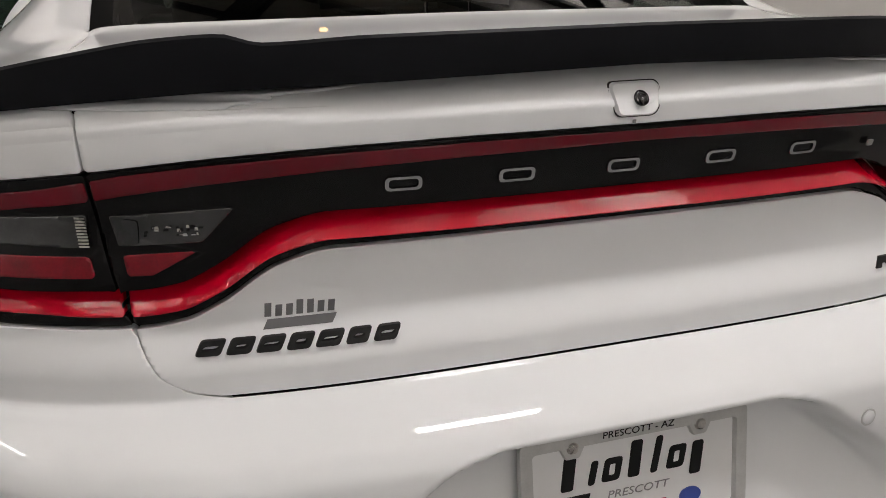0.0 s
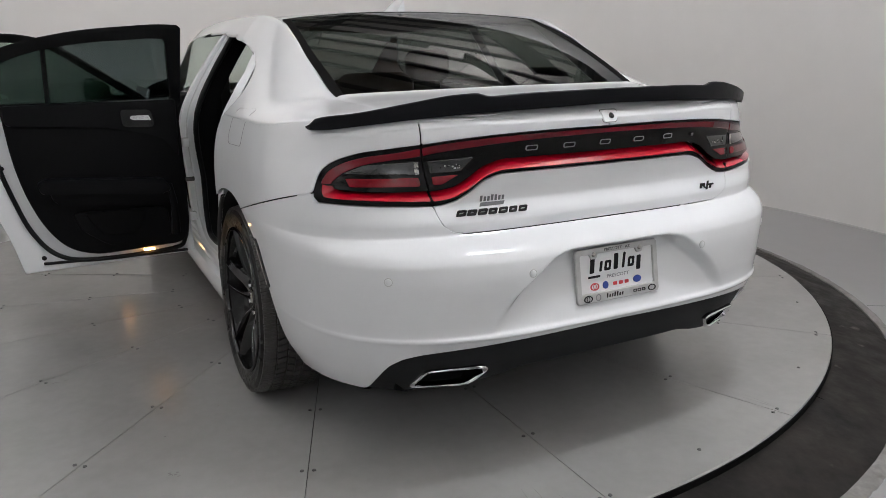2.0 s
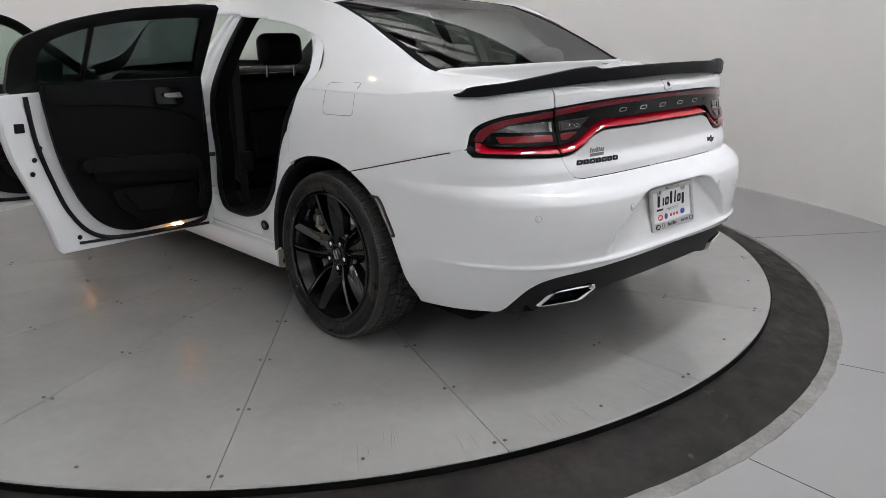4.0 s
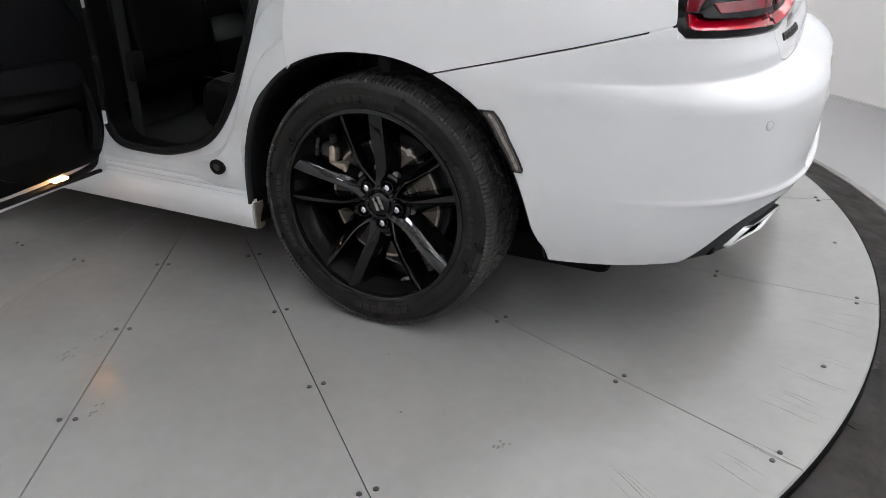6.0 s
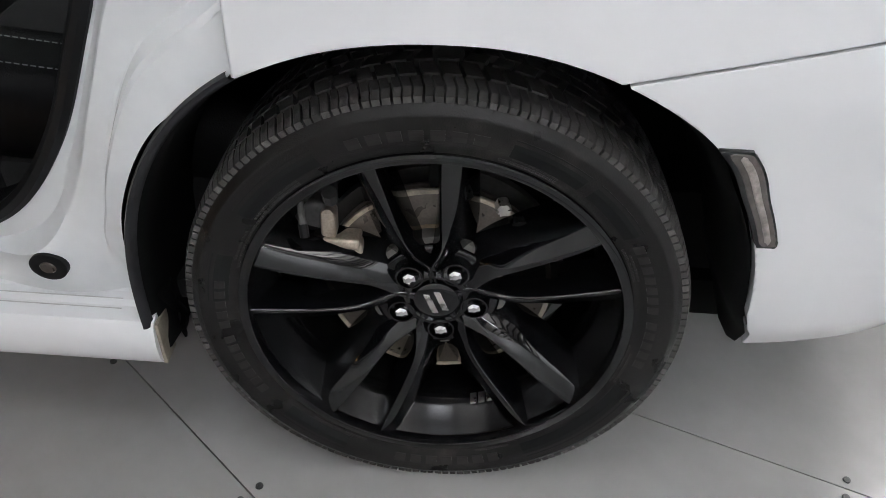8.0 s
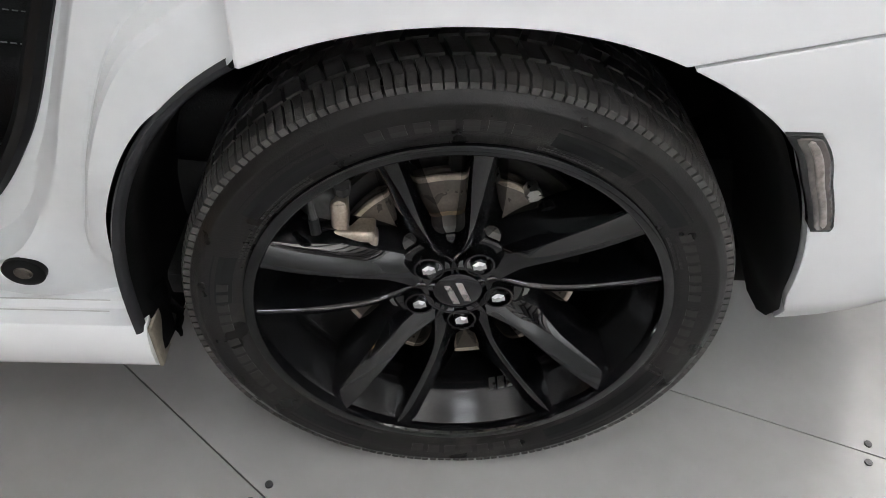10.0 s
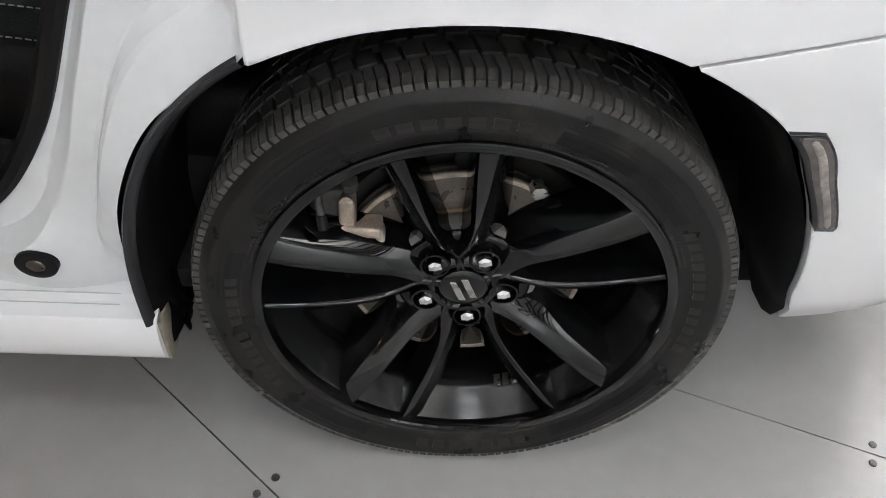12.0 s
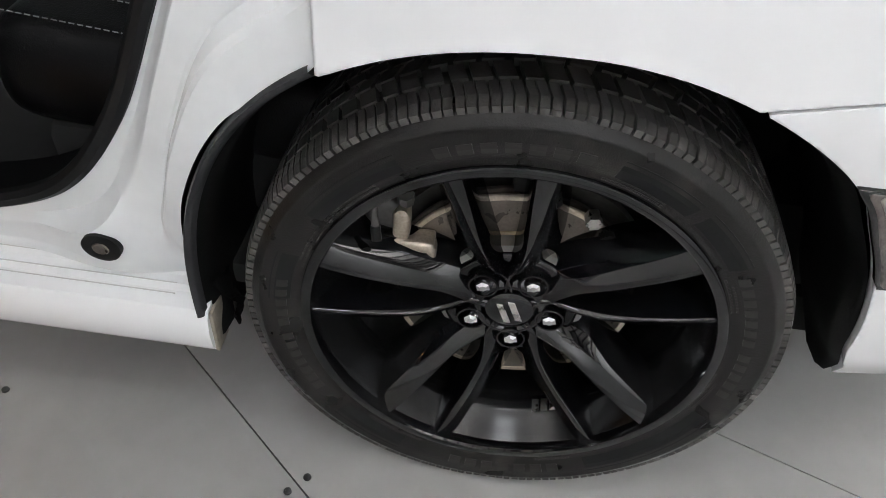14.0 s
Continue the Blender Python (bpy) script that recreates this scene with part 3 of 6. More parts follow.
def top_edge(y):
    """Height at which the lower skin meets the roof's skin."""
    return 1.05 + 0.035 * (1 - step(-.80, -.30, y))


ARCH_REAR = spl([(.2, .97), (.30, .99), (.335, 1.027), (.38, 1.06), (.47, 1.07), (.526, 1.067), (.60, 1.055), (.66, 1.012), (.70, 1.0), (.9, 1.0), (1.2, 1.0)])


def arch(y, z):
    """Above zero outside the rear wheel arch; its front half is a little squarer."""
    u, w = np.abs(y + .02), np.abs(z - .335) / .453
    u = np.where(y > -.02, u, u * ARCH_REAR(np.clip(z, .2, 1.2)))
    f = np.where(y > -.02, (u / .457) ** 2.3 + w ** 2.3, (u / .46) ** 2 + w ** 2) - 1
    return np.where(z < .335, np.where(y > -.02, u / .457, u / .46) ** 2 - 1, f)


def arch_point(a, k=1.0):
    """A place (y, z) on the arch; angle 0 to the rear, 90 degrees up."""
    c, s = math.cos(a), math.sin(a)
    if c < 0:
        y, z = .457 * abs(c) ** (2 / 2.3), .453 * abs(s) ** (2 / 2.3)
        return -.02 + y * k, .335 + math.copysign(z, s) * k
    z = .335 + .453 * k * s
    return -.02 - .46 * k * c / float(ARCH_REAR(z)), z


BAND_TOP = spl([(0, 1.047), (.16, 1.047), (.32, 1.044), (.46, 1.036), (.594, 1.021), (.686, 1.009), (.735, 1.001), (.78, .986), (.815, .966), (.838, .943), (.852, .918), (.863, .891), (.870, .868), (.874, .860)])
BAND_LOW = spl([(0, .9275), (.345, .9275), (.405, .914), (.472, .873), (.515, .854), (.565, .848), (.677, .851), (.775, .856), (.84, .860), (.872, .862)])
LID_SIDE = spl([(.764, .475), (.768, .50), (.773, .519), (.794, .549), (.822, .562), (.85, .568), (.90, .580), (.968, .589), (1.02, .594), (1.10, .596)])
WHITE_LOW = spl([(0, .456), (.365, .449), (.512, .442), (.62, .432), (.68, .415), (.715, .385), (.736, .335), (.749, .286), (.756, .279), (.90, .276)])
DIFF_LOW = spl([(0, .335), (.30, .335), (.40, .315), (.62, .287), (.75, .277), (.9, .27)])
DOOR_EDGE = spl([(.2, .46), (.70, .238), (.82, .238), (.95, .212), (1.03, .188), (1.065, .150), (1.12, .13), (1.18, .165), (1.245, .26), (1.30, .45), (1.335, .70), (1.36, 1.0), (1.38, 1.6), (1.40, 3.0)])
G = 0.0015  # half of a panel gap


def band_top(x):
    return BAND_TOP(np.abs(x))


def band_low(x):
    return BAND_LOW(np.abs(x))


def side_seam(y):
    return .756 + .243 * (-.213 - y)


def bumper_top(x, y):
    ax = np.abs(x)
    rear = np.where(ax < .575, np.where(ax < .475, .764, np.interp(ax, [.475, .50, .519, .549, .562, .568], [.764, .768, .773, .794, .822, .848])), band_low(x))
    return np.where(y > -.755, np.minimum(side_seam(y), .889), rear)


def in_lid(x, z):
    """Above zero on the boot lid's side of its seam."""
    return np.minimum(LID_SIDE(z) - np.abs(x), z - .764)


def f_bumper(x, y, z):
    low = np.where(y < -.74, WHITE_LOW(np.abs(x)), .262 + .05 * np.clip(-.464 - y, 0, 1))
    low = np.where((y >= -.80) & (y < -.70), np.minimum(low, .279), low)
    return np.minimum.reduce([bumper_top(x, y) - G - z, z - low, arch(y, z), -.20 - y + 0 * x])


TIP = [(.652, .297), (.622, .366), (.452, .370), (.431, .352), (.480, .298)]  # outline of an exhaust finisher


def in_tip(x, z):
    """Above zero inside a finisher's opening."""
    d = [((b[0] - a[0]) * (z - a[1]) - (b[1] - a[1]) * (np.abs(x) - a[0])) / math.hypot(b[0] - a[0], b[1] - a[1]) for a, b in zip(TIP, TIP[1:] + TIP[:1])]
    return np.minimum.reduce(d) - .006


def f_diffuser(x, y, z):
    return np.minimum.reduce([-in_tip(x, z), WHITE_LOW(np.abs(x)) + .006 - z, z - DIFF_LOW(np.abs(x)), -.70 - y, .79 - np.abs(x)])


def f_quarter(x, y, z):
    rear = np.where(y < -.70, z - band_top(x) - G, 1)
    seam = np.where((y < -.2) & (y > -.765), z - side_seam(y) - 1.7 * G, np.where(y >= -.2, 1, 1))
    return np.minimum.reduce([seam, rear, np.where(y < -.5, np.abs(x) - LID_SIDE(z) - G, 1), arch(y, z), top_edge(y) + .0006 - z, DOOR_EDGE(z) - y, np.where(y > -.25, z - .70, 1)])


def lamp_corner(x, z):
    """Above zero inside the lamp's clipped lower outer corner."""
    return (.014 * (z - .858) - .024 * (np.abs(x) - .851)) / .0278


def f_band(x, y, z):
    return np.minimum.reduce([lamp_corner(x, z), band_top(x) - G - z, z - band_low(x) - G, -.70 - y])


def f_lid(x, y, z):
    out = np.maximum(z - band_top(x) - G, band_low(x) - G - z)
    return np.minimum.reduce([in_lid(x, z) - G, out, -.5 - y, top_edge(y) + .0006 - z])


def left(f):
    return lambda x, y, z: np.minimum(f(x, y, z), -x)


def right(f):
    return lambda x, y, z: np.minimum(f(x, y, z), x)


bumper = sheet_part("rear_bumper", SKIN.trim(f_bumper), M_WHITE, car, lip=.02)
diffuser = sheet_part("diffuser", SKIN.moved(-.010).trim(f_diffuser), M_PLASTIC, car, "matt black lower valance", lip=.05)
quarter_l = sheet_part("quarter_panel", SKIN.trim(left(f_quarter)), M_WHITE, car, lip=.016)
quarter_r = sheet_part("quarter_panel", SKIN.trim(right(f_quarter)), M_WHITE, car, lip=.016)
lid = sheet_part("boot_lid", SKIN.trim(f_lid), M_WHITE, car, lip=.014)

for s, owner in ((-1, quarter_l), (1, quarter_r)):
    sheet_part("lamp_corner_patch", SKIN.moved(-.0015).trim(lambda x, y, z: np.minimum.reduce([s * x - .835, .90 - s * x, z - .850, .895 - z, -.0005 - lamp_corner(x, z), -.70 - y])), M_WHITE, owner, lip=0)

# ---- tail lamps: one on each corner, one across the lid ----
lid_lamp = lambda x, y, z: np.minimum(f_band(x, y, z), LID_SIDE(z) - np.abs(x) - G)
left_lamp = lambda x, y, z: np.minimum.reduce([f_band(x, y, z), np.abs(x) - LID_SIDE(z) - G, -x])
right_lamp = lambda x, y, z: np.minimum.reduce([f_band(x, y, z), np.abs(x) - LID_SIDE(z) - G, x])


def poly(pts):
    """Above zero inside a convex outline in |x| and z, given clockwise as seen from behind on the right."""
    def f(x, y, z):
        ax = np.abs(x)
        d = []
        for i, (a, b) in enumerate(pts):
            c, e = pts[(i + 1) % len(pts)]
            l = math.hypot(c - a, e - b)
            d.append(((ax - a) * (e - b) - (z - b) * (c - a)) / l)
        return np.minimum(np.minimum.reduce(d), -.6 - y)
    return f


def red_depth(x, y, z):
    ax = np.abs(x)
    lo = z - band_low(x)
    slope = (BAND_TOP(ax + .003) - BAND_TOP(ax - .003)) / .006
    hi = (band_top(x) - z) / np.sqrt(1 + slope ** 2)
    end = (.876 - ax) * .95
    k = .008  # rounds the inner corners
    near = lambda a, b: np.where(ax > .70, -k * np.logaddexp(-a / k, -b / k), np.minimum(a, b))
    return near(lo, end), near(hi, end + .004)


def f_red(x, y, z):
    lo, hi = red_depth(x, y, z)
    d = np.where(np.abs(x) > .60, -.007 * np.logaddexp(-lo / .007, -hi / .007), lo)
    e0 = .0145 + .002 * step(.60, .68, np.abs(x))
    main = np.minimum(d - e0, e0 + .0285 - .004 * step(.60, .68, np.abs(x)) - d)
    upper_out = np.where((np.abs(x) > .60) & (z > .912), -1, 1)
    return np.minimum.reduce([main, f_band(x, y, z), upper_out, np.where(np.abs(x) < .6, .98 - z, 1)])


def bar_slope(x, y, z):
    """The light bar leans back: its lower edge stands proud, its upper edge is sunk."""
    lo, hi = red_depth(x, y, z)
    d = np.minimum(lo, np.where(np.abs(x) > .60, hi, 9))
    t = np.clip((d - .0145) / .0285, 0, 1)
    k = step(.42, .60, np.abs(x))
    return k * (.002 - .025 * t) + (1 - k) * (.012 - .038 * t - .009 * t * t)


def f_darkred(x, y, z):
    hi = red_depth(x, y, z)[1]
    t = np.interp(np.abs(x), [0, .3, .59, .66, .8], [.013, .017, .022, .018, .022])
    zone = np.where(np.abs(x) > .60, np.where(z > .9125, 1, -1), 1)
    return np.minimum.reduce([hi - .007 - .006 * step(.55, .66, np.abs(x)), .007 + .006 * step(.55, .66, np.abs(x)) + t - hi, f_band(x, y, z), zone])


lens_out = poly([(.604, .939), (.600, .975), (.735, .966), (.790, .943)])
lens_in = poly([(.484, .943), (.447, .981), (.577, .974), (.571, .941)])
strip_out = poly([(.600, .906), (.603, .930), (.785, .930), (.780, .908)])
strip_in = poly([(.540, .908), (.490, .933), (.568, .931), (.566, .908)])
for nm, zone in (("tail_lamp", left_lamp), ("tail_lamp", right_lamp), ("lid_lamp", lid_lamp)):
    clip = lambda f: (lambda x, y, z: np.minimum(f(x, y, z), zone(x, y, z) - .002))
    lamp = sheet_part(nm, SKIN.moved(-.0040).trim(lambda x, y, z: np.minimum(zone(x, y, z), -clip(f_red)(x, y, z))), M_LAMPBLACK, car, "gloss black lamp housing", lip=.03)
    bar = SKIN.moved(-.0012).trim(clip(f_red))
    bar.p = bar.p + bar.n * bar_slope(*bar.p.T)[:, None]
    sheet_part("red_light_bar", bar, M_RED, lamp, "bright red light bar", lip=.010)
    sheet_part("upper_light_bar", SKIN.moved(-.0014).trim(clip(f_darkred)), M_DARKRED, lamp, "dark red upper light bar", lip=.004)
    for sgn in ((-1, 1) if nm == "lid_lamp" else (-1 if zone is left_lamp else 1,)):
        on_side = lambda f: clip(lambda x, y, z: np.minimum(f(x, y, z), sgn * x))
        sheet_part("clear_lens", SKIN.moved(-.0016).trim(on_side(lens_in if nm == "lid_lamp" else lens_out)), M_CLEAR, lamp, "smoked clear reversing lens", lip=.004)
        sheet_part("inner_red_lens", SKIN.moved(-.0018).trim(on_side(strip_in if nm == "lid_lamp" else strip_out)), M_MIDRED, lamp, "thin inner red lens", lip=.004)


# ---- roof, pillars and boot top ----
RIDGE = spl([(-1.0, 1.100), (-.9, 1.112), (-.6, 1.128), (-.42, 1.138), (-.35, 1.152), (-.1, 1.262), (.1, 1.346), (.31, 1.412), (.45, 1.436), (.63, 1.450), (1.2, 1.460), (1.9, 1.44), (2.1, 1.42), (2.75, 1.07), (2.9, 1.045), (3.9, .93)])
RAIL_Z = spl([(-1.0, 1.095), (-.9, 1.106), (-.6, 1.120), (-.42, 1.126), (-.35, 1.136), (-.1, 1.238), (.1, 1.320), (.31, 1.387), (.45, 1.405), (.63, 1.413), (1.2, 1.418), (1.9, 1.395), (2.1, 1.375), (2.75, 1.045), (2.9, 1.02), (3.9, .90)])


def roof_sheet(y0, y1, n=420, m=160):
    s = np.linspace(0, 1, n)
    ys = y0 + (y1 - y0) * (s ** 1.5 * 0.6 + s * 0.4)
    rows = []
    for y in ys:
        zb = float(top_edge(y)) if y < 2.4 else 1.05 - .16 * float(step(2.4, 3.4, y))
        wb = float(half_width(y, min(zb, 1.1)))
        wb = max(wb, .02)
        hc, zr = float(RIDGE(y)), float(RAIL_Z(y))
        xr = min(.645, wb * .84)
        kb = float(step(-.6, .05, y))
        bx = wb - .045 + .013 * kb
        bx = max(bx, xr + .02)
        bz = zb + min(.045, (zr - zb) * .5)
        P = [(wb + .012, zb - .05), (wb, zb), (bx, bz), (xr + .02, zr - min(.012, (zr - zb) * .15)), (xr - .05, zr + (hc - zr) * .22), (xr * .5, zr + (hc - zr) * .74), (0, hc), (-xr * .5, zr + (hc - zr) * .74)]
        half_row = []
        for i in range(1, 6):
            a, b, c, d = (np.array(P[j]) for j in (i - 1, i, i + 1, i + 2))
            k = m // 10
            for j in range(k):
                t = j / k
                half_row.append(.5 * (2 * b + (c - a) * t + (2 * a - 5 * b + 4 * c - d) * t * t + (-a + 3 * b - 3 * c + d) * t ** 3))
        half_row.append(np.array([0, hc]))
        L = [(-p[0], y, p[1]) for p in half_row]
        rows.append(L + [(p[0], y, p[1]) for p in half_row[-2::-1]])
    g = np.array(rows)
    # the pillar's foot flows into the shoulder with no step
    j = np.minimum(np.arange(g.shape[1]), g.shape[1] - 1 - np.arange(g.shape[1]))
    w = (step(2, 14, j) * (1 - step(29, 37, j)))[None] * (step(-.78, -.50, ys) * (1 - step(.30, .62, ys)))[:, None]
    for _ in range(500):
        q = g.copy()
        q[1:-1, 1:-1] = .25 * (g[:-2, 1:-1] + g[2:, 1:-1] + g[1:-1, :-2] + g[1:-1, 2:])
        q[..., 1] = g[..., 1]
        g = g + .7 * w[..., None] * (q - g)
    return Sheet(g), g


ROOF, ROOF_GRID = roof_sheet(-.955, 3.3)
ROOF.n = -ROOF.n if ROOF.n[len(ROOF.n) // 2, 2] < 0 else ROOF.n
GLASS_LOW = lambda x: -.362 - .03 * (1 - (x / .64) ** 2)
GLASS_TOP = lambda x: .335 + .10 * (1 - (x / .64) ** 2)


def f_rear_glass(x, y, z):
    return np.minimum.reduce([.642 - .03 * step(-.1, .4, y) - np.abs(x), y - GLASS_LOW(x), GLASS_TOP(x) - y])


def f_windscreen(x, y, z):
    return np.minimum.reduce([.66 - np.abs(x), y - 2.08, 2.74 - y])


def side_pane(y, z, y0, y1, lean0, lean1):
    """Side window between the belt and the rail."""
    return np.minimum.reduce([z - 1.085, 1.385 - z, y - y0 - lean0 * (z - 1.085), y1 + lean1 * (z - 1.085) - y])


def f_right_windows(x, y, z):
    a = side_pane(y, z, .17, 1.03, .9, 0)
    b = side_pane(y, z, 1.12, 2.45, 0, -1.3)
    return np.minimum(np.maximum(a, b), x - .5)


def f_left_open(x, y, z):
    """The two left door openings, cut through sides and windows."""
    return np.minimum(np.minimum.reduce([y - DOOR_EDGE(z), 2.72 - np.maximum(0, z - 1.05) * 1.25 - y, RAIL_Z(y) - .042 - z]), -x - .4)


f_roof = lambda x, y, z: np.minimum.reduce([-f_rear_glass(x, y, z) , -f_windscreen(x, y, z), -f_right_windows(x, y, z), -f_left_open(x, y, z)])
roof = sheet_part("roof_skin", ROOF.trim(f_roof), M_WHITE, car, lip=.003)
sel = f_rear_glass(*ROOF.p.T) > -.03
gx, gy, gz = ROOF.p[sel].T
terms = lambda x, y: np.stack([np.ones_like(x), y, y * y, x * x, x * x * y, x ** 4], -1)
fit_c = np.linalg.lstsq(terms(gx, gy), gz, rcond=None)[0]
GLASS = roof_sheet(-.955, 3.3)[0]  # the same sheet, evened out to one clean curve for the pane
near = f_rear_glass(*GLASS.p.T) > -.06
GLASS.p[near, 2] = terms(GLASS.p[near, 0], GLASS.p[near, 1]) @ fit_c - .004
ny_ = fit_c[1] + 2 * fit_c[2] * GLASS.p[:, 1] + fit_c[4] * GLASS.p[:, 0] ** 2
nx_ = 2 * fit_c[3] * GLASS.p[:, 0] + 2 * fit_c[4] * GLASS.p[:, 0] * GLASS.p[:, 1] + 4 * fit_c[5] * GLASS.p[:, 0] ** 3
nn = np.stack([-nx_, -ny_, np.ones_like(nx_)], -1)
GLASS.n = nn / np.linalg.norm(nn, axis=1)[:, None]
rear_window = sheet_part("rear_window", GLASS.trim(f_rear_glass), M_REARGLASS, car, "dark tinted rear window", lip=0)
rim_f = lambda x, y, z: np.minimum(f_rear_glass(x, y, z), np.maximum(.012 - f_rear_glass(x, y, z), np.abs(x) - .606 + .03 * step(-.1, .4, y)))
sheet_part("window_seal", GLASS.moved(.001).trim(rim_f), M_GAP, rear_window, "black window border", lip=0)
windscreen = sheet_part("windscreen", ROOF.moved(-.003).trim(f_windscreen), M_CLEARGLASS, car, lip=0)
for lo, hi in ((0, 1.08), (1.08, 4)):
    sheet_part("side_window", ROOF.moved(-.004).trim(lambda x, y, z: np.minimum.reduce([f_right_windows(x, y, z), y - lo, hi - y])), M_CLEARGLASS, car, "green-tinted side window", lip=0)


# ---- rear details ----
def tail_y(x, z):
    W, L, n = WIDE(z), TAIL(z) + BEND, EXPO(z)
    t = np.clip(np.abs(x) / W, 0, 1)
    return float(BEND - L * max(1 - t ** n, 0) ** (1 / n) + recess(np.array(x), z) * (abs(x) < .6))


def on_tail(x0, z0):
    """Places flat work on the tail: u across, v up, w outwards."""
    return lambda u, v, w: (x0 + u, tail_y(x0 + u, z0 + v) - w, z0 + v)


# lip spoiler
SP_Y = spl([(0, -1.010), (.25, -1.002), (.436, -.970), (.6, -.915), (.75, -.822), (.82, -.755), (.848, -.716)])
SP_TOP = spl([(0, 1.159), (.3, 1.156), (.405, 1.151), (.445, 1.160), (.50, 1.157), (.6, 1.141), (.75, 1.111), (.82, 1.100), (.840, 1.092), (.848, 1.078)])
SP_LOW = spl([(0, 1.115), (.42, 1.105), (.6, 1.092), (.75, 1.073), (.82, 1.063), (.848, 1.062)])
SP_FOOT = spl([(0, 1.122), (.5, 1.116), (.7, 1.097), (.80, 1.078), (.848, 1.070)])
SP_CHORD = spl([(0, .085), (.40, .088), (.45, .125), (.6, .14), (.75, .12), (.82, .08), (.848, .045)])
rings = []
for x in np.linspace(-.848, .848, 150):
    a = abs(x)
    yt, zt, zb, zf, c = (float(f(a)) for f in (SP_Y, SP_TOP, SP_LOW, SP_FOOT, SP_CHORD))
    k = min(1, c / .06)
    rings.append([(x, yt + .006 * k, zb), (x, yt + .001, zb + (zt - zb) * .35), (x, yt, zt - .003 * k), (x, yt + .003 * k, zt), (x, yt + c * .12, zt - .001),
                  (x, yt + c * .35, zt - (zt - zf) * .30), (x, yt + c * .7, zf + (zt - zf) * .22), (x, yt + c, zf), (x, yt + c, zf - .006), (x, yt + c * .5, zf - .008)])
spoiler = part("spoiler", loft(bmesh.new(), rings), M_SPOILER, car, "satin black lip spoiler", sharp=.5)

# upper roll of the lid and of the quarters, tucked under the spoiler
for x0, x1, owner in ((-.594, .594, lid), (-.80, -.598, quarter_l), (.598, .80, quarter_r)):
    rs = []
    for x in np.linspace(x0, x1, 90 if owner is lid else 30):
        zl = float(SP_LOW(abs(x)))
        rs.append([(x, tail_y(x, min(1.10, zl - .036 + .042 * f)) - .0016 * min(1, f * 4) + .048 * max(0, f - .15) ** 2, zl - .036 + .042 * f) for f in (0, .08, .15, .25, .35, .45, .55, .65, .75, .85, 1.0)])
    part("upper_edge", loft(bmesh.new(), rs, closed=False, cap=False), M_WHITE, owner, sharp=1.5)

# reversing camera in its bezel
bez = rounded([(-.034, .018), (.031, .018), (.024, -.019), (-.027, -.019)], .010)
bezel = part("camera_bezel", plate_bm(bez, on_tail(-.001, 1.0765), .004, .003), M_WHITE, lid)
part("seam", plate_bm([p * 1.05 for p in bez], on_tail(-.001, 1.0765), .0012, .0003), M_SEAL, bezel)
for r, d, m in ((.0085, .0048, M_GLOSS), (.0055, .0054, M_LAMPBLACK), (.0024, .0058, M_CLEAR)):
    part("camera_lens", plate_bm([(r * math.cos(a), r * math.sin(a)) for a in np.linspace(0, 2 * math.pi, 20, endpoint=False)], on_tail(.003, 1.077), d, .001), m, bezel)
part("catch", plate_bm(rounded([(-.002, .002), (.002, .002), (.002, -.002), (-.002, -.002)], .0008), on_tail(-.004, 1.0515), .002, .0005), M_INKGREY, lid)


def frame_plate(outer, inner, place, thick):
    """A flat rim between two outlines of equal point count."""
    bm = bmesh.new()
    A0, A1 = [place(p[0], p[1], 0) for p in outer], [place(p[0], p[1], thick * .6) for p in outer]
    A2 = [place(p[0] * .9 + q[0] * .1, p[1] * .9 + q[1] * .1, thick) for p, q in zip(outer, inner)]
    B2, B0 = [place(p[0] * .1 + q[0] * .9, p[1] * .1 + q[1] * .9, thick) for p, q in zip(outer, inner)], [place(q[0], q[1], 0) for q in inner]
    rs = [[bm.verts.new(p) for p in r] for r in (A0, A1, A2, B2, B0)]
    n = len(outer)
    for P, Q in zip(rs, rs[1:]):
        for k in range(n):
            bm.faces.new([P[k], P[(k + 1) % n], Q[(k + 1) % n], Q[k]])
    return bm


# five chrome emblem pieces on the lid lamp: plain rounded frames
lid_lamp_ob = [o for o in car.children if o.name == "lid_lamp"][0]
for x, w in ((-.268, .021), (-.138, .022), (-.005, .021), (.127, .021), (.250, .020)):
    o = rounded([(-w, .0085), (w, .0085), (w, -.0085), (-w, -.0085)], .0065, 4)
    i = [(p[0] * .76, p[1] * .56) for p in o]
    part("emblem", frame_plate(o, i, lambda u, v, w, x=x: on_tail(x, .9975)(u, v, w - .0042), .0024), M_DARKCHROME, lid_lamp_ob, "chrome emblem piece")
part("emblem", plate_bm(rounded([(-.005, .004), (.005, .004), (.005, -.004), (-.005, -.004)], .001), on_tail(.362, .994), .0025, .0006), M_STICKER, lid_lamp_ob, "small grey mark")

# black model badge: seven slanted pieces; decal above it; small badge on the far side
for k in range(7):
    x0 = -.490 + k * .0330
    o = rounded([(-.0185, -.0090), (.0095, -.0090), (.0190, .0090), (-.0090, .0090)], .0045, 3)
    o = [(p[0] * (1.0, .98, 1.0, .96, 1.0, .90, .96)[k], p[1] * .92) for p in o]
    i = [(p[0] * (.40 if k % 2 else .58), p[1] * (.16 if k % 3 else .20)) for p in o]
    part("badge", frame_plate(o, i, on_tail(x0, .8225 - k * .0004), .0045), M_INK, lid, "black model badge piece")
part("decal", plate_bm([(-.042, -.0055), (.036, -.0055), (.042, .0055), (-.036, .0055)], on_tail(-.389, .8415), .0008, .0002), M_STICKER, lid, "grey dealer decal")
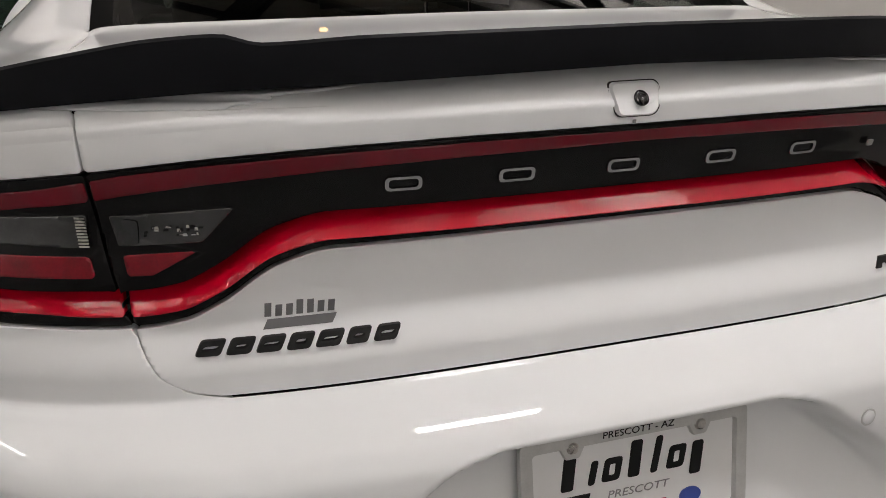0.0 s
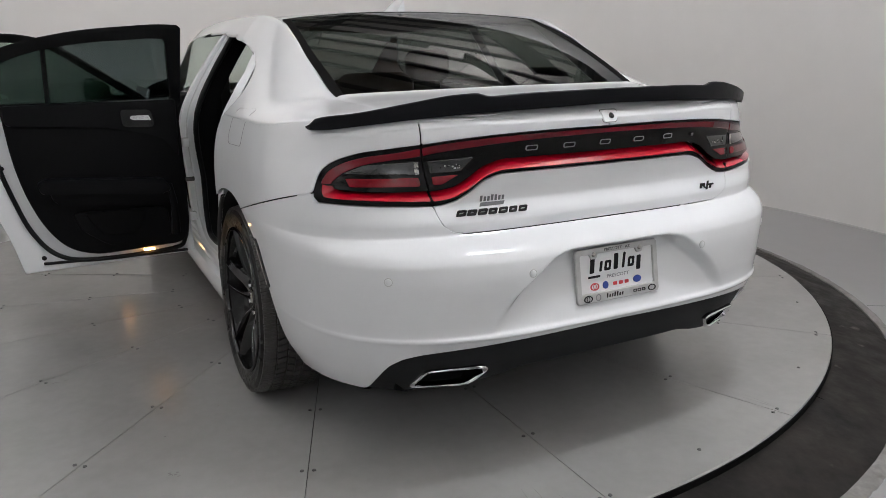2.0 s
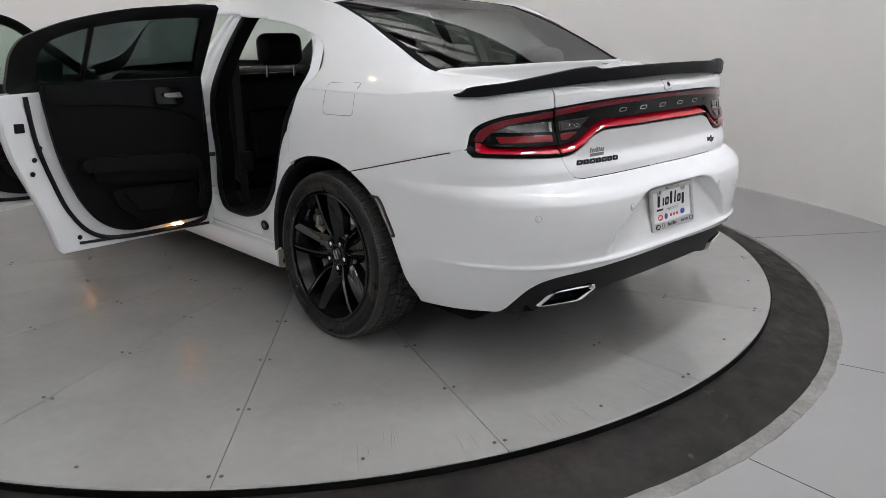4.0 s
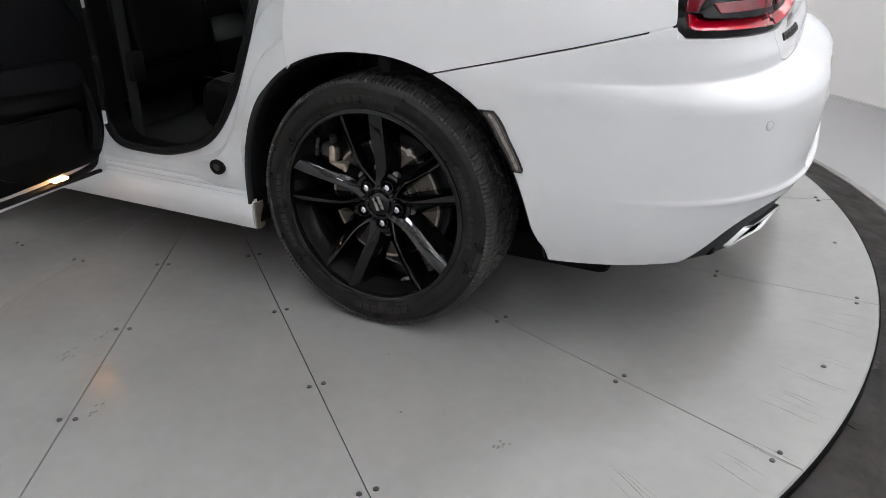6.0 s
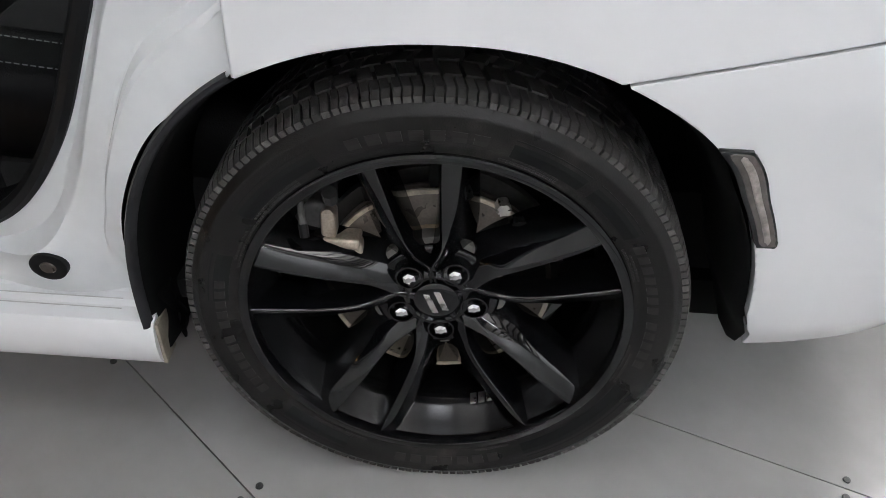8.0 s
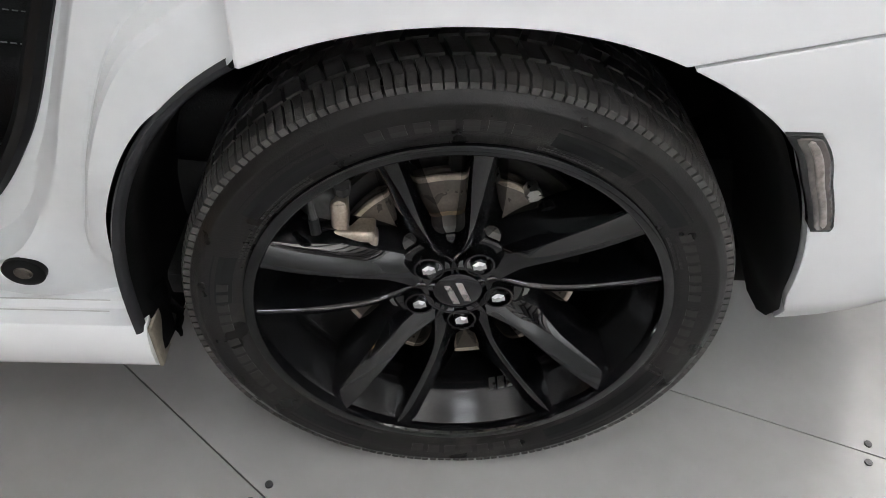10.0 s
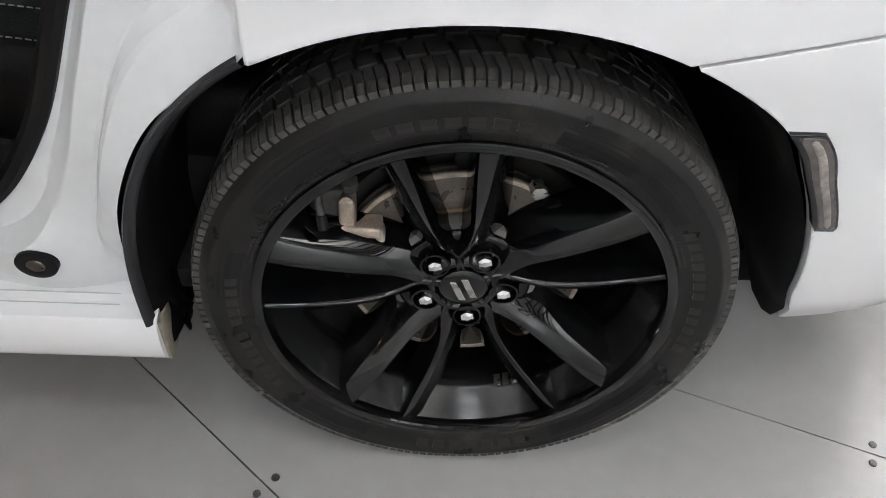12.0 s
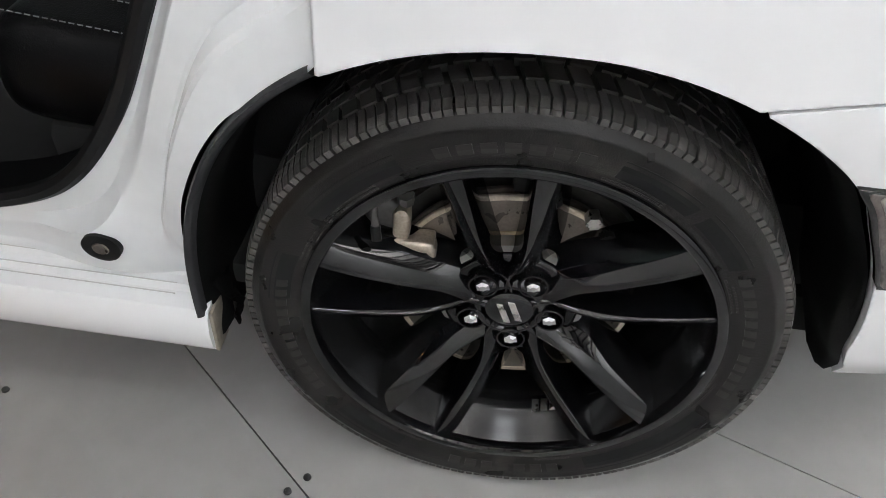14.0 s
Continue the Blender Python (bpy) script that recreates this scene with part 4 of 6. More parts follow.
part("decal_lettering", text_bm("PRESCOTT", .0088, on_tail(-.389, .8415), .0012, width=.064), M_PLATEWHITE, lid, "small white lettering")
for k in range(7):
    h = (.010, .007, .007, .011, .010, .007, .007)[k]
    o = [(-.0042, -.007), (.0034, -.007), (.0050, h), (-.0026, h)]
    part("decal", plate_bm(o, on_tail(-.424 + k * .0118, .857), .0008, .0002), M_STICKER, lid, "dark grey dealer decal bars")
for o in ([(-.036, -.007), (-.027, -.007), (-.020, .008), (-.028, .008)], [(-.026, .008), (-.004, .008), (-.008, -.001), (-.024, -.001)], [(-.018, -.001), (-.010, -.001), (-.002, -.009), (-.011, -.008)],
          [(-.008, -.013), (-.001, -.013), (.017, .013), (.010, .013)], [(.010, .004), (.038, .004), (.036, -.001), (.008, -.001)], [(.016, -.001), (.024, -.001), (.018, -.010), (.010, -.010)]):
    part("badge", plate_bm(o, on_tail(.452, .8155), .004, .001), M_INK, lid, "small black badge piece")

# number plate with its frame: no registration, a dealer's plate
plate_m = Matrix.Translation((0.004, -1.0505, .6005)) @ Matrix.Rotation(radians(-9), 4, "X")


def on_plate(u, v, w):
    return plate_m @ Vector((u, -w, v))


def at_plate(x0, y0):
    return lambda u, v, w: plate_m @ Vector((x0 + u, -w, y0 + v))


plate = part("number_plate", plate_bm(rounded([(-.150, .076), (.150, .076), (.150, -.076), (-.150, -.076)], .008), on_plate, .003, .001), M_PLATEWHITE, car, "white dealer plate")
fo = rounded([(-.160, .085), (.160, .085), (.160, -.085), (-.160, -.085)], .012)
fi = rounded([(-.141, .064), (.141, .064), (.141, -.053), (-.141, -.053)], .005)
part("plate_frame", frame_plate(fo, fi, lambda u, v, w: on_plate(u, v, w + .002), .008), M_FRAMEGREY, plate, "silver plastic plate frame")
part("lettering", text_bm("PRESCOTT - AZ", .0125, lambda u, v, w: on_plate(u, v + .0745, w + .0104), .0006, width=.100, shear=.1), M_INK, plate)
part("lettering", text_bm("PRESCOTT", .015, lambda u, v, w: on_plate(u + .002, v - .0105, w + .0036), .0006, width=.088, shear=.2), M_INKGREY, plate)
for sx in (-.089, .089):
    bm = bmesh.new()
    loft(bm, [[on_plate(sx + r * math.cos(a), .0655 + r * math.sin(a), w) for a in np.linspace(0, 2 * math.pi, 14, endpoint=False)] for r, w in ((.0085, .002), (.0085, .009), (.006, .0125), (.0022, .013))])
    part("screw", bm, M_STEEL, plate)
    part("screw_tab", plate_bm(rounded([(-.022, .014), (.022, .014), (.010, -.012), (-.010, -.012)], .004), at_plate(sx, .062), .0085, .002), M_FRAMEGREY, plate)
# the dealer's mark: seven bold slanted shapes and an underline, as plain forms
for k in range(7):
    x0 = -.094 + k * .0305
    lo_, hi_ = (-.020, -.018, -.018, -.018, -.018, -.018, -.031)[k], (.029, .014, .014, .031, .031, .014, .014)[k]
    wd = (.027, .0095, .026, .026, .0095, .026, .026)[k]
    s = .22
    o = [(lo_ * s - wd / 2, lo_), (lo_ * s + wd / 2, lo_), (hi_ * s + wd / 2, hi_), (hi_ * s - wd / 2, hi_)]
    if k not in (2, 5):
        cxm = sum(p[0] for p in o) / 4
        bm = plate_bm(rounded([(cxm + (p[0] - cxm) * (.62 if wd > .02 else 1), p[1]) for p in o], .004, 3), at_plate(x0 + (.004 if k == 1 else .0), .026), .0042, .0005)
    else:
        cxm, czm = sum(p[0] for p in o) / 4, sum(p[1] for p in o) / 4
        o = rounded(o, .006, 3)
        bm = frame_plate(o, [(cxm + (p[0] - cxm) * .26, czm + (p[1] - czm) * (.34 if hi_ > .02 else .42)) for p in o], at_plate(x0, .026), .0042)
    part("plate_mark", bm, M_INK, plate, "bold black dealer mark", smooth=False)
part("plate_mark", plate_bm([(-.112, -.0035), (-.066, -.0035), (-.064, .0035), (-.110, .0035)], at_plate(0, -.0055), .0042, .0005), M_INK, plate)


def oval(x0, y0, a, b, m, ring_only=False, w0=.0036):
    pts = [(a * math.cos(t), b * math.sin(t)) for t in np.linspace(0, 2 * math.pi, 20, endpoint=False)]
    pl = lambda u, v, w: on_plate(x0 + u, y0 + v, w + w0 - .003)
    bm = frame_plate(pts, [(p[0] * .72, p[1] * .72) for p in pts], pl, .004) if ring_only else plate_bm(pts, pl, .004, .0004)
    part("plate_mark", bm, m, plate)


oval(-.088, -.036, .017, .012, M_INKRED, True)
oval(-.088, -.036, .006, .009, M_INKRED, True)
oval(-.047, -.036, .011, .012, M_INKBLUE)
oval(.078, -.034, .016, .0115, M_INKBLUE)
for k in range(3):
    o = rounded([(-.009, .007), (.009, .007), (.009, -.007), (-.009, -.007)], .003, 2)
    part("plate_mark", plate_bm([(p[0] * .85, p[1] * .8) for p in o], at_plate(-.010 + k * .023, -.036), .0042, .0004), M_INKRED, plate)
    part("plate_mark", frame_plate([(p[0] * .8, p[1] * .7) for p in o], [(p[0] * .4, p[1] * .3) for p in o], lambda u, v, w, k=k: on_plate(.062 + k * .017 + u, -.0695 + v, w + .0068), .0042), M_INK, plate)
oval(-.120, -.0695, .017, .011, M_INK, True, .0102)
oval(-.120, -.0695, .006, .009, M_INK, True, .0102)
oval(-.082, -.0695, .010, .0105, M_INKGREY, True, .0102)
oval(.130, -.0695, .016, .010, M_INK, True, .0102)
for k in range(7):
    h = (.008, .004, .004, .008, .008, .004, .004)[k]
    part("plate_mark", plate_bm([(-.0028, -.006), (.0022, -.006), (.0046, h), (-.0004, h)], lambda u, v, w, k=k: on_plate(-.048 + k * .0098 + u, -.069 + v, w + .0068), .0042, .0003), M_INK, plate)

# parking sensors
for x, z in ((-.730, .655), (-.325, .652), (.325, .652), (.730, .655)):
    i = np.argmin(((SKIN.p - np.array([x, tail_y(x, z), z])) ** 2).sum(1))
    c, n = Vector(SKIN.p[i]), Vector(SKIN.n[i])
    if n.y > 0:
        n = -n
    q = n.to_track_quat("Z", "Y").to_matrix().to_4x4()
    bm = bmesh.new()
    cyl = lambda prof: loft(bm, [[Matrix.Translation(c) @ q @ Vector((r * math.cos(a), r * math.sin(a), h)) for a in np.linspace(0, 2 * math.pi, 24, endpoint=False)] for r, h in prof])
    cyl([(.0126, -.004), (.0126, .0006), (.0120, .0010), (.0108, .0010), (.0104, .0002)])
    s_ob = part("parking_sensor", bm, M_FRAMEGREY, bumper, "grey sensor rim")
    bm = bmesh.new()
    cyl([(.0100, -.004), (.0100, .0014), (.0088, .0022)])
    part("sensor_face", bm, M_WHITE, s_ob)

# exhaust finishers
for s in (-1, 1):
    o = rounded(TIP, [.012, .022, .012, .012, .020], 5)
    if s < 0:
        o = [Vector((-p[0], p[1])) for p in o][::-1]
    c = sum(o, Vector((0, 0))) / len(o)
    yy = lambda p: tail_y(p[0], p[1]) + .0015
    rs = []
    for k, dy in ((1.0, .05), (1.0, .004), (.98, -.004), (.93, -.007), (.87, -.003), (.825, .006), (.80, .10)):
        rs.append([(c[0] + (p[0] - c[0]) * k, yy(p) + dy, c[1] + (p[1] - c[1]) * (k if k > .95 else k - (1 - k) * .9)) for p in o])
    tip = part("exhaust_tip", loft(bmesh.new(), rs, cap=False), M_CHROME, car, "chrome exhaust finisher")
    rs = [[(c[0] + (p[0] - c[0]) * .81, yy(p) + dy, c[1] + (p[1] - c[1]) * .62) for p in o] for dy in (.012, .16)] + [[(c[0], yy(p) + .16, c[1]) for p in o]]
    part("pipe_bore", loft(bmesh.new(), rs, cap=False), M_GAP, tip, "black pipe opening")

# side marker lamps behind the rear arches
for s in (-1, 1):
    f = lambda x, y, z: np.minimum.reduce([arch(y, z) + .004, .130 - arch(y, z), z - .526, .677 - z, s * x, -.2 - y])
    mk = sheet_part("side_marker", SKIN.moved(.006).trim(f), M_GLOSS, car, "smoked side marker lamp", lip=.012)
    f2 = lambda x, y, z: np.minimum.reduce([f(x, y, z) - .003, arch(y, z) - .022, .118 - arch(y, z)])
    sheet_part("marker_lens", SKIN.moved(.0066).trim(f2), M_MARKER, mk, "smoked ribbed lens", lip=.002)
    f3 = lambda x, y, z: np.minimum.reduce([f(x, y, z) - .006, arch(y, z) - .052, .090 - arch(y, z)])
    sheet_part("marker_strip", SKIN.moved(.0070).trim(f3), M_MARKERPALE, mk, "pale reflector strip", lip=.001)

# shark fin aerial
rs = []
for t in np.linspace(0, 1, 10):
    y = .705 - .19 * t
    h, w = .070 * math.sin(min(1, t * 1.12) * math.pi / 2) ** 1.6 * (1 if t < .93 else .8), .042 * math.sin(math.pi * (0.08 + .84 * t)) ** .6
    zb = float(RIDGE(y)) - .002
    rs.append([(-w, y, zb), (-w * .8, y, zb + h * .3), (-w * .22, y - .02 * t, zb + h * .85), (0, y - .024 * t, zb + h), (w * .22, y - .02 * t, zb + h * .85), (w * .8, y, zb + h * .3), (w, y, zb)])
part("shark_fin_aerial", loft(bmesh.new(), rs), M_WHITE, car)


# fuel filler door: a groove in the left rear quarter
def side_x(y, z):
    """Outer surface of the left rear quarter."""
    if z < 1.05:
        return -float(half_width(y, z))
    d = (ROOF.p[:, 1] - y) ** 2 + (ROOF.p[:, 2] - z) ** 2 + np.where(ROOF.p[:, 0] < -.6, 0, 9)
    i = np.argsort(d)[:4]
    w = 1 / (d[i] + 1e-7)
    return float((ROOF.p[i, 0] * w).sum() / w.sum())


fo = rounded([(.008, 1.082), (-.184, 1.088), (-.200, 1.02), (-.212, .968), (-.012, .960), (-.004, 1.02)], [.012, .02, .1, .03, .03, .1], 4)
loop = [(side_x(p[0], p[1]) + .0002, p[0], p[1]) for p in fo]
bm = bmesh.new()
tube_bm(loop + [loop[0], loop[1]], .0012, 6, bm)
fd = part("fuel_filler_door", bm, M_STICKER, quarter_l, "outline of the fuel filler door")

# pale ribs at the inner end of each corner lamp, and reflector cells and sparkle chips behind the reversing lenses
lamps = [o for o in car.children if o.name.startswith("tail_lamp")]
for lamp, s in zip(lamps, (-1, 1)):
    for k in range(10):
        part("lens_rib", plate_bm([(-.0055, -.0009), (.0055, -.0009), (.0055, .0009), (-.0055, .0009)], on_tail(s * (.6065 + k * .0001), .941 + k * .0034), -.0008, .0002), M_STEEL, lamp, smooth=False)
rl = random.Random(3)
for s in (-1, 1):
    part("reflector", plate_bm(rounded([(-.009, -.013), (.008, -.014), (.010, .012), (-.006, .014)], .004, 4), on_tail(s * .558, .957), -.0011, .0002), M_CLEAR, lid_lamp_ob, "smoked reflector bowl")
    # bright and black chips put in as glints inside the lens
    for k in range(22):
        u, v = rl.uniform(.482, .548), .952 + rl.uniform(0, .010)
        a, b = rl.uniform(.0008, .0028), rl.uniform(.0004, .0016)
        part("reflector", plate_bm([(-a, -b), (a, -b), (a * .7, b), (-a * .7, b)], on_tail(s * u, v), -.0010, .0001), rl.choice((M_CHROME, M_STEEL, M_LAMPBLACK)), lid_lamp_ob, smooth=False)


# ---- wheels ----
WX = -.83  # wheel centre across
WZ = .355
LUGS = [radians(-81 + 72 * k) for k in range(5)]


def pol(r, a, x):
    """A wheel's point: radius, angle (0 to the rear, 90 degrees up), depth along the axle."""
    return (x, -r * math.cos(a), r * math.sin(a))


def build_wheel():
    wheel = empty("wheel", car)
    # tyre
    side = [(.262, -.098), (.268, -.107), (.273, -.1125), (.277, -.1135), (.280, -.1125), (.290, -.1165), (.302, -.1205), (.314, -.1225), (.326, -.1212), (.3285, -.1218), (.331, -.1200), (.340, -.1150), (.3440, -.1085), (.3465, -.100), (.3475, -.06), (.3480, 0)]
    side = [(r + .0075 * max(0, 1 - (r - .262) / .085) + .0055 * max(0, (r - .29) / .058), x) for r, x in side]
    prof = side + [(r, -x) for r, x in side[-2::-1]]
    bm = revolve(bmesh.new(), prof, 160)
    for v in bm.verts:
        if v.co.z < -WZ + .0015:
            v.co.z = -WZ + .0015
    tyre = part("tyre", bm, M_RUBBER, wheel, "black road tyre", sharp=.9)
    # tread blocks
    bm = bmesh.new()
    for x0, x1, n, skew, off in ((-.113, -.072, 176, .010, 0), (-.066, -.033, 84, .014, .3), (-.027, -.002, 70, -.012, .1), (.002, .027, 70, .012, .5), (.033, .066, 84, -.014, .2), (.072, .113, 112, -.010, .4)):
        for k in range(n):
            a0 = 2 * math.pi * (k + off) / n
            w = 2 * math.pi / n * (.80 if k % 3 else .70)
            top, low = [], []
            for x, a in ((x0, a0), (x0, a0 + w), (x1, a0 + w), (x1, a0)):
                aa = a + skew * (0 if x == x0 else 1) / .355 * .6
                edge = abs(x) > .1
                r = .3550 if edge else .3640 - .003 * (abs(x) / .1) ** 2
                rl = .346 if edge else .350
                xx = x * (1.0 if edge else 1)
                top.append(pol(r, aa, xx))
                low.append(pol(rl, aa, x))
            if abs(x0) > .1 or abs(x1) > .1:  # shoulder block with a bent top
                e0, e1 = (0, 1) if abs(x0) > .1 else (3, 2)
                xm = math.copysign(.098, x0)
                mids = []
                for i in (e0, e1):
                    a = math.atan2(top[i][2], -top[i][1])
                    mids.append(pol(.3607, a, xm))
                o0, o1 = (3, 2) if abs(x0) > .1 else (0, 1)
                T = [bm.verts.new(top[i]) for i in (e0, e1)] + [bm.verts.new(m) for m in mids] + [bm.verts.new(top[i]) for i in (o0, o1)]
                B = [bm.verts.new(low[i]) for i in (e0, e1, o1, o0)]
                bm.faces.new([T[0], T[1], T[3], T[2]])
                bm.faces.new([T[2], T[3], T[5], T[4]])
                bm.faces.new([B[0], B[1], T[1], T[0]])
                bm.faces.new([B[3], B[2], T[5], T[4]])
                bm.faces.new([B[0], T[0], T[2], T[4], B[3]])
                bm.faces.new([B[1], T[1], T[3], T[5], B[2]])
            else:
                T, B = [bm.verts.new(p) for p in top], [bm.verts.new(p) for p in low]
                bm.faces.new(T)
                for i in range(4):
                    j = (i + 1) % 4
                    bm.faces.new([T[i], T[j], B[j], B[i]])
    for v in bm.verts:
        if v.co.z < -WZ + .0012:
            v.co.z = -WZ + .0012
    part("tread", bm, M_TREAD, tyre, "grooved tread blocks", smooth=False)

    # raised sidewall marks, as plain bars
    def mark(a0, a1, r0, r1, x, name="sidewall_mark", slots=0, mat=M_TYRETEXT, h=.0008):
        bm = bmesh.new()
        cells = slots or 1
        for c in range(cells):
            b0 = a0 + (a1 - a0) * c / cells
            b1 = b0 + (a1 - a0) / cells * (.68 if slots else 1)
            n = 1 if slots else 14
            R = []
            for k in range(n + 1):
                a = radians(b0 + (b1 - b0) * k / n)
                sx = lambda r: np.interp(r, [q[0] for q in side], [q[1] for q in side])
                R.append([bm.verts.new(pol(r, a, sx(r) - d)) for r, d in ((r0, -.0005), (r0, h), ((r0 + r1) / 2, h), (r1, h), (r1, -.0005))])
            for A, B in zip(R, R[1:]):
                for j in range(4):
                    bm.faces.new([A[j], A[j + 1], B[j + 1], B[j]])
            for E_ in (R[0], R[-1]):
                bm.faces.new(E_)
        tagged(part(name, bm, mat, tyre, smooth=False), kind="stuff")

    for a0 in (78, 258):
        mark(a0 + 34, a0, .300, .316, 0, slots=7)
    for a0 in (8, 188):
        mark(a0 + 24, a0, .299, .313, 0, slots=7)
        mark(a0 - 2, a0 - 20, .299, .313, 0, slots=5)
    for a0, a1 in ((120, 146), (55, 74), (35, 52), (300, 330), (-38, -20), (222, 244), (160, 176)):
        mark(a1, a0, .294, .322, 0, h=.0004, mat=M_SEAL)
    for a0, n in ((128, 22), (60, 16), (150, 14), (230, 24), (340, 16), (285, 14), (20, 12)):
        mark(a0 + n, a0, .2835, .2872, 0, slots=n)
        mark(a0 + n * .8, a0, .2895, .2925, 0, slots=int(n * .8))

    # rim: lip and barrel
    prof = [(.262, -.100), (.2705, -.108), (.2715, -.1135), (.2690, -.1165), (.2635, -.1165), (.2610, -.1140), (.2560, -.102), (.2480, -.084), (.2370, -.058), (.2330, -.052), (.2300, -.020), (.2290, .060), (.2480, .100), (.262, .104)]
    prof = [(r * 1.034, x) for r, x in prof]
    rim = part("rim", revolve(bmesh.new(), prof[6:], 144), M_BARREL, wheel, "gloss black alloy rim", sharp=.8)
    lip = [(.2700, -.102), (.2795, -.1085), (.2810, -.1150), (.2800, -.1180), (.2775, -.1190), (.2690, -.1190), (.2672, -.1180), (.2662, -.1150), (.2640, -.1085), (.2645, -.100)]
    part("rim_lip", revolve(bmesh.new(), lip, 144), M_RIM, rim, sharp=.5)
    # ten blades, two flanking each wheel nut
    face = spl([(0, -.066), (.05, -.068), (.09, -.079), (.14, -.094), (.19, -.104), (.235, -.1105), (.27, -.1135)])
    for A in LUGS:
        for s in (-1, 1):
            bm = bmesh.new()
            path = smooth_loop([(.018, s * .010, 0), (.045, s * .0235, 0), (.070, s * .0285, 0), (.105, s * .0375, 0), (.150, s * .059, 0), (.202, s * .0870, 0), (.243, s * .1075, 0), (.2515, s * .1115, 0)], 6, False)
            rs = []
            N = len(path)
            for i, p in enumerate(path):
                d = (path[min(i + 1, N - 1)] - path[max(i - 1, 0)]).normalized()
                q = Vector((-d.y, d.x, 0)) * s  # away from the nut
                r = p.length
                t = i / (N - 1)
                top = .0100 - .0010 * math.sin(math.pi * min(1, t * 1.6)) + .003 * math.exp(-((t - .2) / .12) ** 2) + .0065 * t ** 2
                hubw = math.exp(-((t - .24) / .16) ** 2)
                inn, outw = .015 + .021 * math.sin(math.pi * t) ** .9 + .003 * hubw, .013 + .006 * math.sin(math.pi * t) + .003 * hubw
                inn, outw = max(inn, top + .012), max(outw, top + .004)
                dep = .034 + .036 * min(1, t * 1.6)
                x = float(face(r))
                sec = [(-inn - .003, dep), (-inn, dep * .75), (-top - .004, .021), (-top, .0155), (-top + .003, .0125), (0, .0060), (top - .0035, .0008), (top - .001, .0004), (top + .0012, .003), (outw, dep * .5), (outw + .002, dep)]
                ring_ = []
                for w, dd in sec:
                    u = p + q * w
                    ring_.append(pol(u.length, A + math.atan2(u.y, u.x), x + dd))
                rs.append(ring_)
            loft(bm, rs)
            part("spoke", bm, M_RIM, rim, sharp=.7)
    # hub with nut wells
    bm = revolve(bmesh.new(), [(.0005, -.060), (.036, -.060), (.040, -.066), (.044, -.0675), (.050, -.064), (.062, -.052), (.076, -.054), (.088, -.057), (.094, -.054), (.097, -.040), (.097, .0)], 60)
    part("hub", bm, M_RIM, rim, sharp=.9)
    for A in LUGS:
        bm = bmesh.new()
        c = Vector(pol(.0575, A, 0))
        loft(bm, [[(x, c.y + r * math.cos(t), c.z + r * math.sin(t)) for t in np.linspace(0, 2 * math.pi, 24, endpoint=False)] for r, x in ((.0225, -.035), (.0220, -.064), (.0205, -.0675), (.0180, -.0675), (.0165, -.062), (.0155, -.040))], cap=False)
        part("nut_well", bm, M_RIM, rim)
        bm = bmesh.new()
        hexr = lambda r, x, n: [(x, c.y + r * math.cos(t + .3), c.z + r * math.sin(t + .3)) for t in np.linspace(0, 2 * math.pi, n, endpoint=False)]
        loft(bm, [hexr(.0130, -.040, 6), hexr(.0118, -.0655, 6), hexr(.0100, -.0700, 6), hexr(.0050, -.0722, 6)])
        part("wheel_nut", bm, M_CHROME, wheel, "bright chrome wheel nut", smooth=False)
    bm = revolve(bmesh.new(), [(.0004, -.0715), (.020, -.0710), (.030, -.0695), (.0335, -.067), (.0345, -.060)], 48)
    cap = part("centre_cap", bm, M_RIM, wheel, "black centre cap")
    for o in (-.0075, .0075):  # two slanted silver bars
        q = [(-.0045, -.0165), (.0045, -.0165), (.0045, .0165), (-.0045, .0165)]
        pts = [(o + u - v * .42, v + (0.004 if o > 0 else -.002)) for u, v in q]
        part("cap_stripe", plate_bm(pts, lambda u, v, w: (-.0708 - w, -u, v), .0022, .0006), M_STEEL, cap, "silver slanted bar", smooth=False)
    # brake
    bm = revolve(bmesh.new(), [(.100, -.030), (.1700, -.030), (.1725, -.028), (.1725, -.023), (.168, -.0225), (.168, -.0150), (.1725, -.0145), (.1725, -.008), (.170, -.006), (.090, -.006)], 96)
    disc = part("brake_disc", bm, M_DISC, wheel, "worn steel brake disc", sharp=.7)
    bm = revolve(bmesh.new(), [(.0005, -.050), (.096, -.050), (.103, -.047), (.107, -.038), (.1075, -.030)], 72)
    part("disc_hat", bm, M_HAT, disc, "pale disc centre")
    part("hub_flange", revolve(bmesh.new(), [(.0005, -.0525), (.078, -.0525), (.082, -.0505)], 60), M_DARKMETAL, disc, "dark hub flange")
    part("rust_line", revolve(bmesh.new(), [(.1078, -.0300), (.1085, -.0315), (.1135, -.0315), (.1142, -.0300)], 72), material("rust", (.22, .16, .10), .7, noise_scale=40, noise_amt=.4), disc, "tan rust line")
    part("disc_edge", revolve(bmesh.new(), [(.1655, -.0300), (.1662, -.0314), (.1715, -.0314), (.1732, -.0295), (.1732, -.0260)], 96), M_CAST, disc, "bright worn disc edge")
    part("dust_shield", revolve(bmesh.new(), [(.02, .012), (.165, .012), (.186, .004), (.190, .004), (.192, .016)], 72), M_DARKMETAL, wheel)
    cal = part("brake_caliper", box_bm((-.048, .158, .050), (.050, .208, .150), .014, segments=3), M_DARKMETAL, wheel, "dark caliper body")
